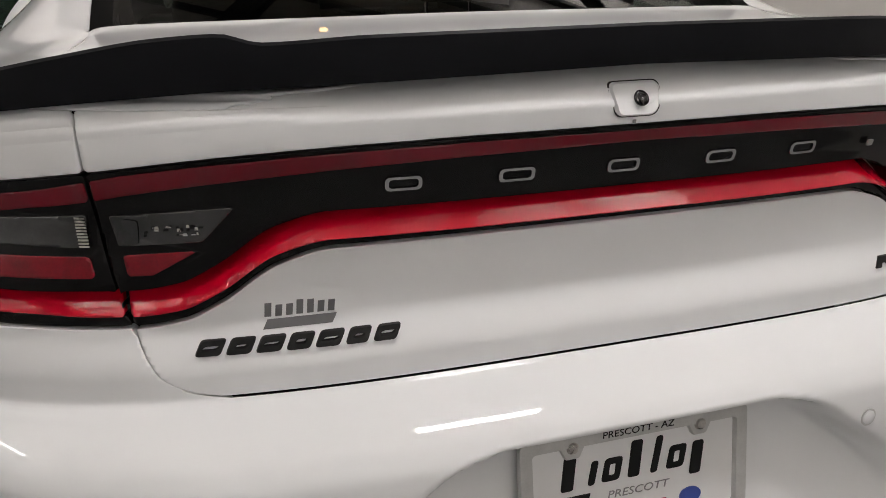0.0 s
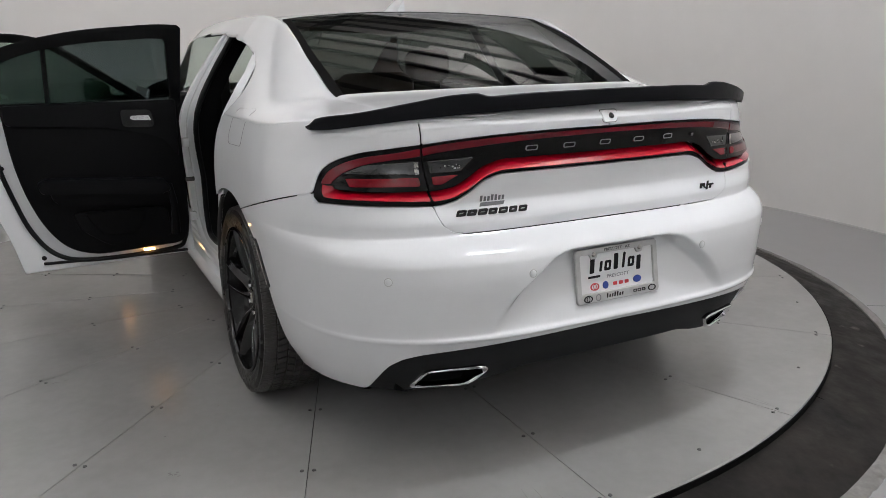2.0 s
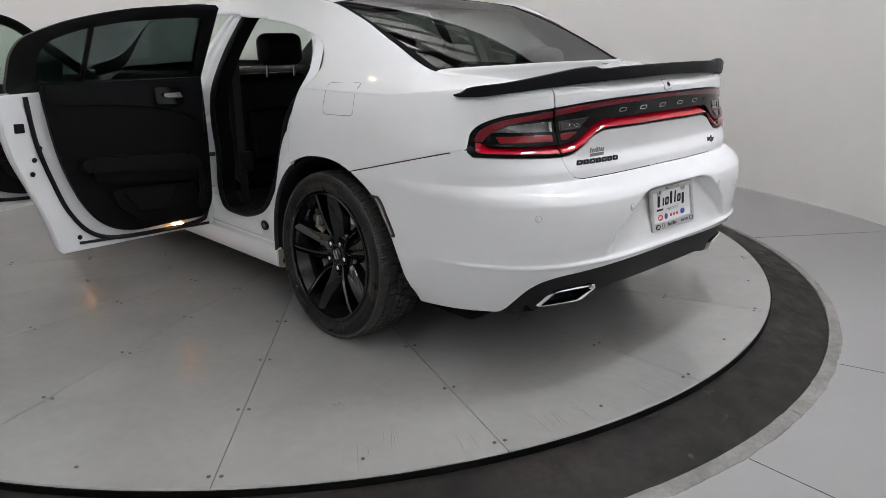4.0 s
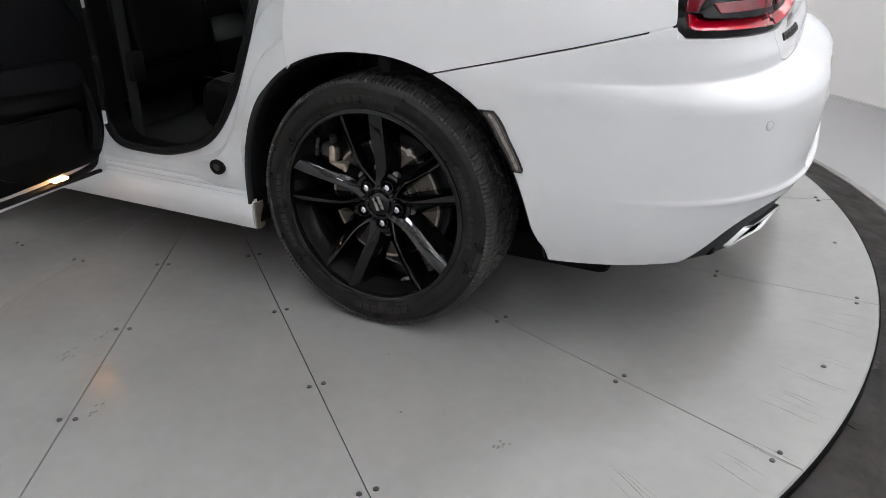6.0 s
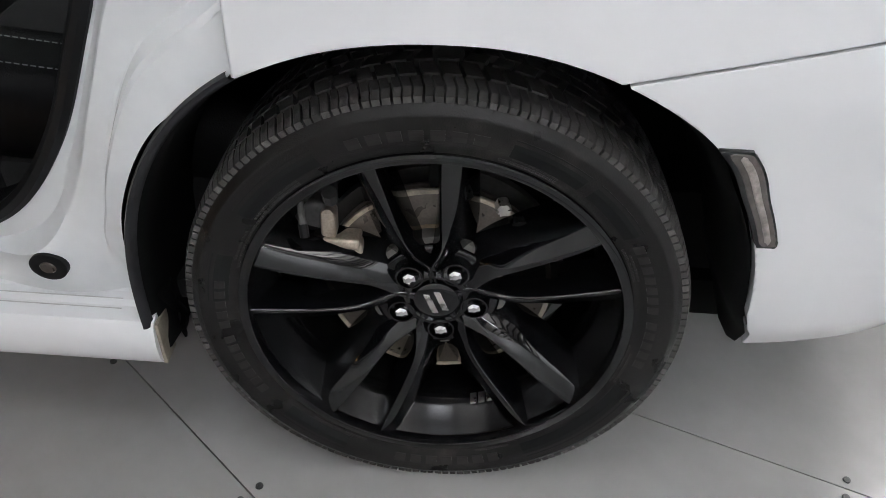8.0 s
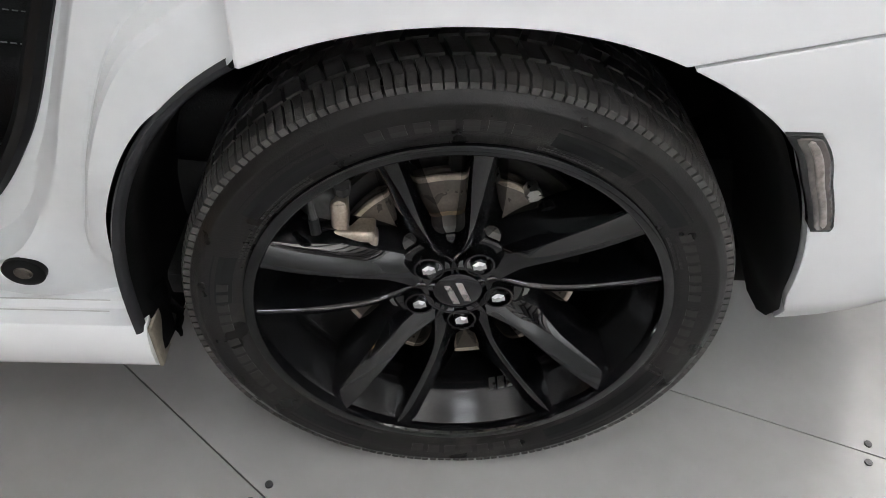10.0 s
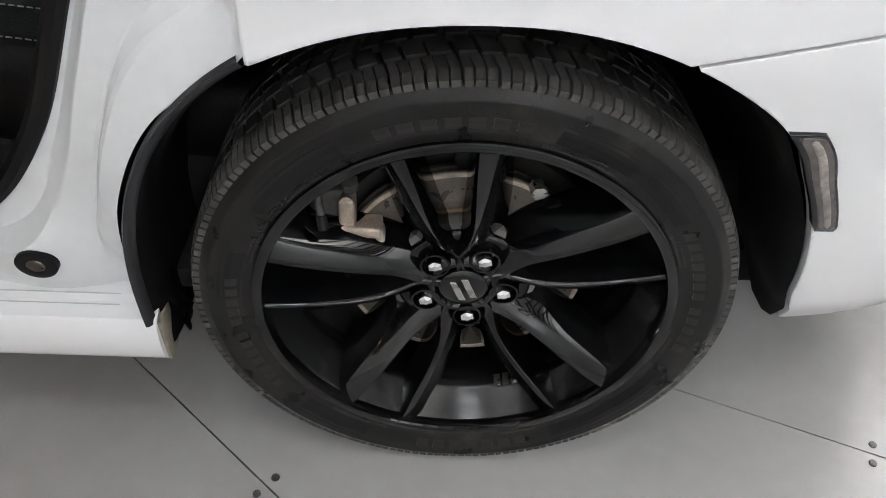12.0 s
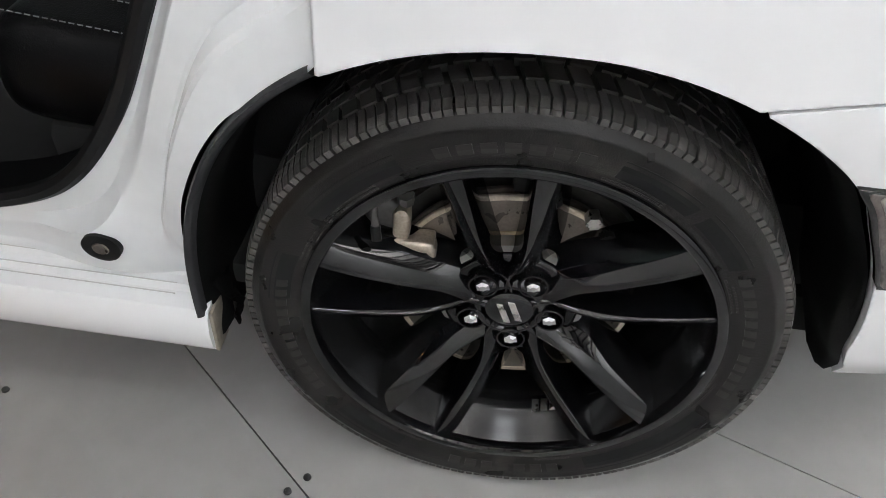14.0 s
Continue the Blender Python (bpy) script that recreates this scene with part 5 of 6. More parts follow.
    for lo, hi in (((-.058, .146, .088), (-.030, .168, .140)), ((-.064, .112, .082), (-.030, .176, .100)), ((-.062, .108, .052), (-.036, .122, .092)), ((-.052, .150, .070), (-.030, .182, .084))):
        part("caliper_bracket", box_bm(lo, hi, .005, segments=3), M_CAST, cal, "bare cast caliper bracket")
    part("bracket_boss", tube_bm([(-.030, .158, .134), (-.056, .157, .137)], .008, 14), M_CAST, cal)
    part("bolt_head", tube_bm([(-.050, .152, .158), (-.058, .152, .176)], .011, 8), M_DARKMETAL, cal)
    part("slide_pin", tube_bm([(-.044, .100, .056), (-.048, .086, .058)], .008, 10), M_CAST, cal)
    part("bolt_head", tube_bm([(-.030, -.085, .158), (-.048, -.087, .156)], .011, 6), M_STEEL, wheel, "bright steel bolt")
    part("valve_stem", tube_bm([(-.070, .190, .172), (-.082, .187, .152), (-.088, .184, .138)], lambda t: .0050 if t < .6 else .0058, 10), M_DARKMETAL, rim, "dark valve stem")
    part("valve_cap", tube_bm([(-.087, .185, .142), (-.093, .182, .124)], .0068, 10), M_SEAL, rim, "black valve cap")
    part("strut", tube_bm([(.06, .05, -.12), (.04, .03, .10), (.03, .01, .18)], .022, 12), M_DARKMETAL, wheel)
    part("knuckle", box_bm((.02, -.07, -.09), (.07, .07, .09), .02), M_DARKMETAL, wheel)
    for k in range(4):  # stick-on balance weights in the barrel
        a = radians(-73 + k * 3.4)
        part("balance_weight", box_bm((-.062, -.0052, -.002), (-.040, .0052, .002), .001, Matrix.Translation((0, *pol(.2365, a, 0)[1:])) @ Matrix.Rotation(-(a + math.pi / 2), 4, "X")), M_STEEL, rim)
    return wheel


wheel = build_wheel()
CAMBER = Matrix.Rotation(radians(2.0), 4, "Y")  # the top leans inwards
wheel.matrix_world = Matrix.Translation((WX, 0, WZ)) @ CAMBER
for wx, wy, turn in ((-WX, 0, math.pi), (WX, 3.052, 0), (-WX, 3.052, math.pi)):
    copy_thing(wheel, Matrix.Translation((wx, wy, WZ)) @ Matrix.Rotation(turn, 4, "Z") @ CAMBER)

# wheel wells: liner, its outer lip and the inner wall
for s in (-1, 1):
    for y0 in (0, 3.052):
        bm = bmesh.new()
        rs = []
        for t in np.linspace(0, 1, 80):
            ring_ = []
            for x, k, a0 in ((.0, .992, -9.3), (.012, .970, -9.6), (.05, .957, -9.2), (.10, .954, -7.0), (.17, .95, -3.5), (.34, .94, 0)):
                y, z = arch_point(radians(a0 + (191 - a0) * t), k)
                edge = .918 if y > 0 else min(.918, float(WIDE(z)) - .012)
                ring_.append((s * (edge - x), y0 + y, z))
            rs.append(ring_)
        loft(bm, rs, closed=False, cap=False)
        liner = part("wheel_arch_liner", bm, M_LINER, car, "black plastic arch liner with dried dirt", sharp=1.2)
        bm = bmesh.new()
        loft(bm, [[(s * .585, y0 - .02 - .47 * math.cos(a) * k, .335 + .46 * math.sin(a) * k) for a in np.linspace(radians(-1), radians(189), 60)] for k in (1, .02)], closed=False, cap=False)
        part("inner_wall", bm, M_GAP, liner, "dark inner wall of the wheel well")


# ---- left side: jamb, sill, open doors ----
def roof_x(y, z):
    """Half width of the cabin's skin at a height above the belt."""
    k = int(np.argmin(np.abs(ROOF_GRID[:, 0, 1] - y)))
    row = ROOF_GRID[k, :40]
    return float(np.interp(z, row[:, 2], -row[:, 0]))


C1 = [(1.05, 1.0), (1.06, .66), (1.07, .50), (1.03, .405), (.92, .388), (.78, .398), (.63, .455), (.525, .58), (.445, .75), (.37, .92), (.29, 1.06), (.255, 1.14), (.285, 1.215), (.42, 1.295), (.62, 1.335), (1.05, 1.362), (1.115, 1.28)]
C2 = [(1.19, 1.0), (1.19, .66), (1.19, .45), (1.17, .318), (.92, .312), (.70, .309), (.454, .302), (.450, .40), (.424, .52), (.357, .64), (.240, .735), (.236, .85), (.215, .99), (.155, 1.10), (.30, 1.275), (.66, 1.345), (1.15, 1.385)]
# the upper back corner runs over fewer marks on the outer line, so walk it again in step
C2 = C2[:12] + [(.205, .97), (.126, 1.10), (.270, 1.262), (.60, 1.338), (1.10, 1.375)]
C1 = C1[:10] + [(.245, 1.03), (.180, 1.10), (.190, 1.165), (.31, 1.268), (.50, 1.328), (.80, 1.358), (1.03, 1.362)]


def jamb_in(y, z):
    return -(.862 if z < 1.05 else .862 - (z - 1.05) * .66)


def jamb_out(y, z):
    if z < 1.05:
        return -min(.926, float(WIDE(max(z, .30))) - .012)
    return -(roof_x(y, z) - .005)


A3 = smooth_loop([(jamb_in(y, z), y, z) for y, z in C1], 14)
B3 = smooth_loop([(jamb_out(y, z), y, z) for y, z in C2], 14)
rs = []
for v, d in ((0, .0), (.10, -.004), (.16, -.004), (.20, .08), (.29, .38), (.32, .50), (.34, .535), (.36, .54), (.60, .56), (.63, .535), (.65, .545), (.68, .72), (.71, .90), (.75, .975), (.86, .985), (1.0, 1.0)):
    ring_ = []
    for a, b in zip(A3, B3):
        p = a.lerp(b, max(v, 0))
        p.x = a.x + (b.x - a.x) * (d if v >= 0 else 0)
        if v < 0:
            p.x = a.x + d
        near = math.exp(-((p.y - .569) ** 2 + (p.z - .386) ** 2) / .0075) * (v > .2)  # the jamb swells out low down at the back
        p.x += (-.907 - p.x) * near
        ring_.append(p)
    rs.append(ring_)
bm = bmesh.new()
loft(bm, rs, cap=False)
jamb = part("door_jamb", bm, M_JAMB, car, "white painted door frame", sharp=.42)
part("door_seal", tube_bm(A3 + A3[:2], .0135, 8), M_SEAL, jamb, "black rubber door seal")
bm = bmesh.new()
loft(bm, [[p + Vector((.004, 0, 0)) for p in A3], [p + Vector((.09, 0, 0)) for p in A3]], cap=False)
part("inner_trim", bm, M_TRIM, jamb, "black inner trim of the opening")
# body plug by the sill
cg = min((p for r in rs for p in r), key=lambda p: (p.y - .569) ** 2 + (p.z - .386) ** 2).copy()
cg.y, cg.z = .569, .386
for r, d, m, nm in ((.028, .004, M_SEAL, "body_plug"), (.0125, .005, M_DISC, "plug_insert")):
    bm = bmesh.new()
    loft(bm, [[(cg.x - x, cg.y + q * math.cos(t), cg.z + q * .86 * math.sin(t)) for t in np.linspace(0, 2 * math.pi, 28, endpoint=False)] for q, x in ((r, -.02), (r, d * .6), (r * .86, d), (r * .55, d * .8))])
    part(nm, bm, m, jamb, "black rubber plug" if m is M_SEAL else "grey-brown plug centre")

# sill below the doors
for s in (-1, 1):
    prof = [(.80, .215), (.900, .205), (.925, .212), (.936, .232), (.938, .262), (.934, .290), (.926, .302), (.912, .3065), (.900, .3075), (.894, .3165), (.878, .3175), (.872, .324), (.862, .325), (.852, .332), (.80, .336)]
    bm = bmesh.new()
    loft(bm, [[(s * max(x, .80 + .085 * max(0, 1 - (y - .428) / .10)), y, z) for x, z in prof] for y in (.425, .428, .47, .54, .9, 1.4, 2.0, 2.56)])
    sill = part("sill", bm, M_WHITE, car, "white painted sill", sharp=.5)
    for gx, gz in ((.9055, .3078), (.8935, .3172), (.871, .3245)):
        part("sill_groove", tube_bm([(s * gx, .48, gz), (s * gx, 1.5, gz), (s * gx, 2.5, gz)], .0009, 6), M_FRAMEGREY, sill)
    if s < 0:
        bm = bmesh.new()
        loft(bm, [[(-.908 - .010 * math.cos(t), .426 - d, .258 + .013 * math.sin(t)) for t in np.linspace(0, 2 * math.pi, 16, endpoint=False)] for d in (0, .003)])
        part("sill_plug", bm, M_SEAL, sill, "small black plug in the sill's end")
        part("sill_end_cap", box_bm((-.928, .419, .212), (-.886, .426, .298), .003), material("aged_cream_plastic", (.27, .24, .19), .6, noise_scale=30, noise_amt=.3), sill, "worn cream end of the sill")

# torn tail of the liner hanging over the sill's end
rs = []
for t in np.linspace(0, 1, 14):
    z = .345 - .105 * t
    w = .034 * (1 - .55 * t) + .006 * math.sin(11 * t)
    yy_ = .412 - .012 * math.sin(3 * t) - .008 * t
    rs.append([(-.906 + .016 * t + dx * w, yy_ + .006 * math.cos(9 * t + dx * 4), z + .004 * math.sin(17 * t + dx)) for dx in (-.15, .2, .6, 1.0)])
bm = bmesh.new()
loft(bm, rs, closed=False, cap=False)
bmesh.ops.solidify(bm, geom=bm.faces[:], thickness=.003)
part("liner_tail", bm, M_LINER, car, "torn black liner edge", sharp=1.2)

# black flap along the front of the rear arch
bm = bmesh.new()
rs = []
for a in np.linspace(radians(123), radians(183.5), 40):
    e = lambda k: arch_point(a, k)
    rs.append([(x, *e(k)) for x, k in ((-.918, 1.012), (-.930, 1.010), (-.935, 1.004), (-.934, .994), (-.930, .985), (-.920, .980))])
loft(bm, rs, closed=False, cap=False)
part("arch_flap", bm, M_FLAP, car, "dark rubber flap on the arch", sharp=1.0)


def swept(outline, y_of, thick, x_of):
    """A slab of a door: 2D outline in (reach, height), front face at y_of, given depth."""
    bm = bmesh.new()
    c = sum((Vector(p) for p in outline), Vector((0, 0))) / len(outline)
    rs = []
    for k, d in ((.985, 0), (1, .006), (1, thick - .012), (.97, thick)):
        ring_ = []
        for p in outline:
            q = c + (Vector(p) - c) * k
            ring_.append((x_of(q[0]), y_of(q[1]) + d, q[1]))
        rs.append(ring_)
    return loft(bm, rs)


def ring_slab(outer, inner, y_of, thick, x_of):
    bm = bmesh.new()
    rs = []
    for o, d in ((outer, thick), (outer, .008), (None, 0), (inner, .006), (inner, thick)):
        if o is None:
            rs.append([(x_of(p[0] * .7 + q[0] * .3), y_of(p[1] * .7 + q[1] * .3), p[1] * .7 + q[1] * .3) for p, q in zip(outer, inner)])
        else:
            rs.append([(x_of(p[0]), y_of(p[1]) + d, p[1]) for p in o])
    R = [[bm.verts.new(p) for p in r] for r in rs]
    n = len(outer)
    for k in range(len(R)):
        P, Q = R[k], R[(k + 1) % len(R)]
        for j in range(n):
            bm.faces.new([P[j], P[(j + 1) % n], Q[(j + 1) % n], Q[j]])
    return bm


def resample(pts, n):
    """n points at even steps along a closed line."""
    P = [Vector(p) for p in pts] + [Vector(pts[0])]
    L = [0]
    for a, b in zip(P, P[1:]):
        L.append(L[-1] + (b - a).length)
    out = []
    for k in range(n):
        d = L[-1] * k / n
        i = max(j for j in range(len(L)) if L[j] <= d + 1e-9)
        i = min(i, len(P) - 2)
        out.append(P[i].lerp(P[i + 1], (d - L[i]) / max(1e-9, L[i + 1] - L[i])))
    return out


def open_door(name, hx, hy, stretch, label, mirror=False):
    """A car door swung out square to the body; its inner face looks back."""
    door = empty(name, car)
    X = lambda p: hx - p * stretch
    lean = lambda z: hy - max(0.0, z - 1.06) * .78
    dz = .068 if mirror else 0.0  # the belt line falls towards the front
    shell_o = rounded([(-.005, .325), (.745, .313), (.775, .45), (.83, .62), (.885, .76), (.905, .90), (.905, 1.03 - dz), (.02, 1.06 - dz)], [.02, .012, .1, .1, .08, .06, .03, .01], 4)
    shell = part("shell", swept(shell_o, lean, .11, X), M_WHITE, door, "white painted door shell")
    # window frame
    if mirror:  # the front door's frame slopes up along the windscreen pillar
        fo = resample(rounded([(-.01, .965), (.02, 1.02), (.40, 1.355), (.52, 1.392), (.70, 1.395), (.86, 1.375), (.885, 1.36), (.90, .965)], [.01, .02, .1, .1, .2, .04, .04, .02], 5), 90)
        fi = resample(rounded([(.05, 1.000), (.08, 1.015), (.41, 1.312), (.52, 1.345), (.70, 1.348), (.82, 1.335), (.835, 1.32), (.845, 1.000)], [.01, .02, .1, .1, .2, .02, .02, .02], 5), 90)
    else:
        fo = resample(rounded([(-.01, 1.03), (-.005, 1.395), (.10, 1.400), (.42, 1.378), (.66, 1.328), (.82, 1.262), (.855, 1.20), (.865, 1.03)], [.01, .012, .1, .3, .2, .06, .05, .02], 5), 90)
        fi = rounded([(.035, 1.068), (.060, 1.338), (.12, 1.342), (.42, 1.325), (.61, 1.288), (.725, 1.243), (.752, 1.185), (.748, 1.075)], [.01, .012, .1, .3, .2, .05, .05, .02], 5)
        fi = resample(fi, 90)
    part("window_frame", ring_slab(fo, fi, lambda z: lean(z) + .012, .045, X), M_SEAL, door, "black window frame")
    gl = [(p[0], p[1]) for p in fi]
    part("window_glass", swept(gl, lambda z: lean(z) + .032, .004, X), M_CLEARGLASS if mirror else M_GLASS, door, "tinted window glass")
    if not mirror:
        part("divider", tube_bm([(X(.555), lean(1.06) + .03, 1.06), (X(.545), lean(1.31) + .03, 1.312)], .011, 8), M_SEAL, door, "black window divider")
    # inner trim
    to = rounded([(.014, .46), (.050, .385), (.44, .372), (.555, .415), (.635, .52), (.69, .66), (.725, .82), (.745, 1.065 - dz), (.016, 1.068 - dz), (.012, .80)], [.05, .05, .1, .08, .1, .1, .1, .03, .03, .2], 5)
    trim = part("trim_panel", swept(to, lambda z: lean(z) - .042 - .012 * math.sin(min(1, max(0, (z - .37) / .7)) * math.pi), .05, X), M_TRIM, door, "soft black trim panel")
    up = rounded([(.030, .80 - dz), (.085, .895 - dz), (.30, .955 - dz), (.73, .985 - dz), (.742, 1.070 - dz), (.022, 1.072 - dz)], [.02, .1, .2, .02, .02, .02], 5)
    part("upper_trim", swept(up, lambda z: lean(z) - .058, .03, X), M_LEATHER, trim, "padded upper trim")
    y0 = hy - .055
    arm = [Vector(p) for p in rounded([(.085, .655), (.11, .712), (.26, .722), (.60, .748), (.645, .735), (.63, .685), (.45, .672), (.14, .640)], [.02, .03, .1, .02, .02, .02, .1, .03], 5)]
    ledge = [Vector(p) for p in rounded([(.085, .600), (.09, .650), (.45, .680), (.60, .690), (.585, .640), (.50, .622), (.16, .590)], [.02, .02, .1, .02, .02, .1, .03], 5)]
    part("arm_ledge", swept(ledge, lambda z: y0 - .030, .05, X), M_TRIM, trim, "moulded ledge under the armrest")
    part("armrest", swept(arm, lambda z: y0 - .052, .07, X), M_LEATHER, trim, "padded black armrest")
    part("stitching", tube_bm([(X(p), y0 - .049, z) for p, z in ((.17, .706), (.30, .714), (.42, .724), (.58, .735))], .0012, 5), M_THREAD, trim)
    poc = rounded([(.10, .43), (.38, .415), (.49, .50), (.52, .585), (.11, .575)], .03, 5)
    part("map_pocket", swept(poc, lambda z: y0 - .014, .02, X), M_TRIM, trim, "moulded door pocket")
    # flat black slab standing in for shade in the pocket's opening
    part("pocket_mouth", swept(rounded([(.20, .570), (.47, .578), (.40, .47), (.26, .46)], .02, 4), lambda z: y0 - .017, .01, X), M_GAP, trim)
    part("grab_post", tube_bm([(X(.085), y0 - .012, .44), (X(.080), y0 - .03, .52), (X(.082), y0 - .034, .60), (X(.092), y0 - .022, .68)], lambda t: .022 - .008 * t, 10), M_LEATHER, trim)
    lamp = part("courtesy_lamp", box_bm((X(.235), y0 + .004, .3655), (X(.185), y0 + .030, .3735), .002), M_COURTESY, trim, "warm lit courtesy lamp under the trim")
    # handle in its recess
    bz = rounded([(.125, .950 - dz), (.265, .955 - dz), (.270, 1.035 - dz), (.135, 1.030 - dz)], .022, 5)
    part("handle_bezel", swept(bz, lambda z: y0 - .014, .012, X), M_GLOSS, trim, "gloss black handle surround")
    lv = rounded([(.140, .982 - dz), (.215, .986 - dz), (.232, .994 - dz), (.226, 1.006 - dz), (.150, 1.006 - dz)], .005, 4)
    part("door_handle", swept(lv, lambda z: y0 - .028, .010, X), M_SATIN, trim, "satin chrome inner handle")
    # seals on the shell
    line = smooth_loop([(X(p), hy - .006, z) for p, z in ((.02, .50), (.035, .40), (.10, .352), (.45, .345), (.60, .385), (.69, .50), (.745, .66), (.785, .83), (.80, 1.02 - dz))], 8, False)
    part("weatherstrip", tube_bm(line, .0105, 8), M_SEAL, door, "black weatherstrip")
    part("lower_seal", tube_bm([(X(.03), hy - .004, .336), (X(.35), hy - .004, .340), (X(.665), hy - .004, .352)], .0085, 8, flat=.8), M_SEAL, door, "black lower door seal")
    for p, z in ((.66, .378), (.80, .75), (.815, .69), (.772, .80)):
        bm = bmesh.new()
        bmesh.ops.create_uvsphere(bm, u_segments=12, v_segments=8, radius=.011, matrix=Matrix.Translation((X(p), hy - .002, z)) @ Matrix.Diagonal((1, .5, 1, 1)))
        part("door_plug", bm, M_SEAL, door)
    part("latch", box_bm((X(.84) - .02, hy - .008, .87), (X(.84) + .02, hy + .02, .91), .004), M_SEAL, door, "dark door latch")
    for z in (.50, .86):
        part("hinge", box_bm((hx - .004, hy - .012, z - .022), (hx + .030, hy + .02, z + .022), .005), M_JAMB, door, "white painted hinge")
    part("check_strap", box_bm((hx - .012, hy - .02, .675), (hx + .035, hy - .004, .695), .004), M_DARKMETAL, door)
    if mirror:
        mb = part("mirror_housing", box_bm((-1.305, hy + .07, 1.005), (-1.150, hy + .19, 1.140), .030, segments=4), M_GLOSS, door, "black door mirror")
        part("mirror_arm", box_bm((-1.16, hy + .06, 1.0), (-1.03, hy + .13, 1.035), .012), M_GLOSS, mb)
        part("mirror_glass", box_bm((-1.292, hy + .066, 1.020), (-1.163, hy + .072, 1.126), .002), M_CHROME, mb, "mirror glass")
    return door


rear_door = open_door("rear_door", -.952, 1.0, 1.0, "")
front_door = open_door("front_door", -.945, 2.28, 1.27, "", True)

# ---- rest of the shell: closed right side, front, floor ----
zs = np.linspace(.30, 1.05, 40)
for s in (-1, 1):
    for y0, y1 in ((.2, 1.095), (1.105, 2.52), (2.53, 3.2)):
        if s < 0 and y0 < 2.5:
            continue
        Y, Z = np.meshgrid(np.linspace(y0, y1, 60), zs)
        sh = Sheet(np.stack([s * WIDE(Z), Y, Z], -1))
        if (sh.n[100, 0] > 0) != (s > 0):
            sh.n = -sh.n
        sh = sh.trim(lambda x, y, z: np.minimum.reduce([np.where(y < 1, y - DOOR_EDGE(z) - .004, 1), arch(y, z), arch(y - 3.052, z), z - .302]))
        sheet_part("door_skin" if y0 < 2.5 else "front_wing", sh, M_WHITE, car, lip=.014)
th = np.linspace(-math.pi / 2, math.pi / 2, 120)
TH, Z = np.meshgrid(th, np.linspace(.24, .90, 40))
W_, L_ = WIDE(Z), .80 - .10 * (np.abs(Z - .55) / .35) ** 2
r_ = ((np.abs(np.sin(TH)) / W_) ** 3 + (np.abs(np.cos(TH)) / L_) ** 3) ** (-1 / 3)
nose = Sheet(np.stack([r_ * np.sin(TH), 3.2 + r_ * np.cos(TH), Z], -1))
if nose.n[len(nose.n) // 2 + 60, 1] < 0:
    nose.n = -nose.n
sheet_part("front_bumper", nose.trim(lambda x, y, z: arch(y - 3.052, z)), M_WHITE, car, lip=.02)
rows = []
for t in np.linspace(0, 1, 24):
    y = 3.25 + .74 * t
    w = .93 * max(0, 1 - t ** 3) ** (1 / 3)
    rows.append([(w * u, y, .905 + .085 * (1 - u * u) * (1 - t) + .01 * (1 - t)) for u in np.linspace(-1, 1, 40)])
sheet_part("bonnet", Sheet(np.array(rows)), M_WHITE, car, lip=0)
# unseen black boxes, set low to keep light off the floor beneath
part("underbody", box_bm((-.70, -.62, .165), (.70, 3.75, .262), .03), M_GAP, car, "plain black underside that blocks light beneath")
part("rear_underbody", box_bm((-.70, -.90, .262), (.70, -.35, .45), .05), M_GAP, car, "plain black rear underside that blocks light beneath")

# ---- cabin ----
part("cabin_floor", box_bm((-.84, .30, .27), (.84, 2.6, .315), .01), M_CLOTH, car, "black carpet")
part("cabin_wall", box_bm((.80, .25, .30), (.86, 2.6, 1.06), .02), M_TRIM, car, "black right door trims")
lining = ROOF.moved(-.030).trim(lambda x, y, z: np.minimum.reduce([y - .36, 2.05 - y, .62 - np.abs(x)]))
sheet_part("headlining", lining, M_TRIM, car, "black headlining", lip=0)
part("parcel_shelf", box_bm((-.66, -.36, 1.015), (.66, .10, 1.045), .01), M_CLOTH, car, "black parcel shelf")
part("bulkhead", box_bm((-.84, -.02, .28), (.84, .02, 1.03), .005), M_CLOTH, car, "dark panel behind the rear bench")


def cushion(name, lo, hi, bevel, tilt, pivot, mat, parent, label="", seg=4):
    m = Matrix.Translation(pivot) @ Matrix.Rotation(radians(tilt), 4, "X") @ Matrix.Translation(-Vector(pivot))
    return part(name, box_bm(lo, hi, bevel, m, seg), mat, parent, label)


bench = empty("rear_bench", car)
for x0, x1 in ((-.72, -.02), (.02, .72)):
    cushion("seat_cushion", (x0, .16, .40), (x1, .80, .575), .06, 5, (0, .5, .5), M_LEATHER, bench, "black leather cushion")
    cushion("seat_insert", (x0 + .15, .22, .50), (x1 - .15, .78, .590), .04, 5, (0, .5, .5), M_CLOTH, bench, "perforated black insert")
    cushion("backrest", (x0, .06, .54), (x1, .22, 1.06), .06, 18, (0, .12, .55), M_LEATHER, bench, "black leather backrest")
    cushion("headrest", (x0 + .20, -.10, 1.06), (x1 - .20, .02, 1.20), .05, 10, (0, 0, 1.1), M_LEATHER, bench)
bm = bmesh.new()
for x, dz in ((-.600, .0025), (-.676, -.001)):  # dashed seams along the bolster
    for k in range(26):
        y = .46 + k * .0125
        z = .576 + (y - .5) * .0875 + dz
        tube_bm([(x, y, z), (x, y + .008, z + .0007)], .0011, 5, bm)
tagged(part("stitching", bm, M_THREAD, bench, "pale dashed stitching"), kind="stuff")
part("seat_plinth", box_bm((-.72, .20, .30), (.72, .74, .44), .03), M_CLOTH, bench)
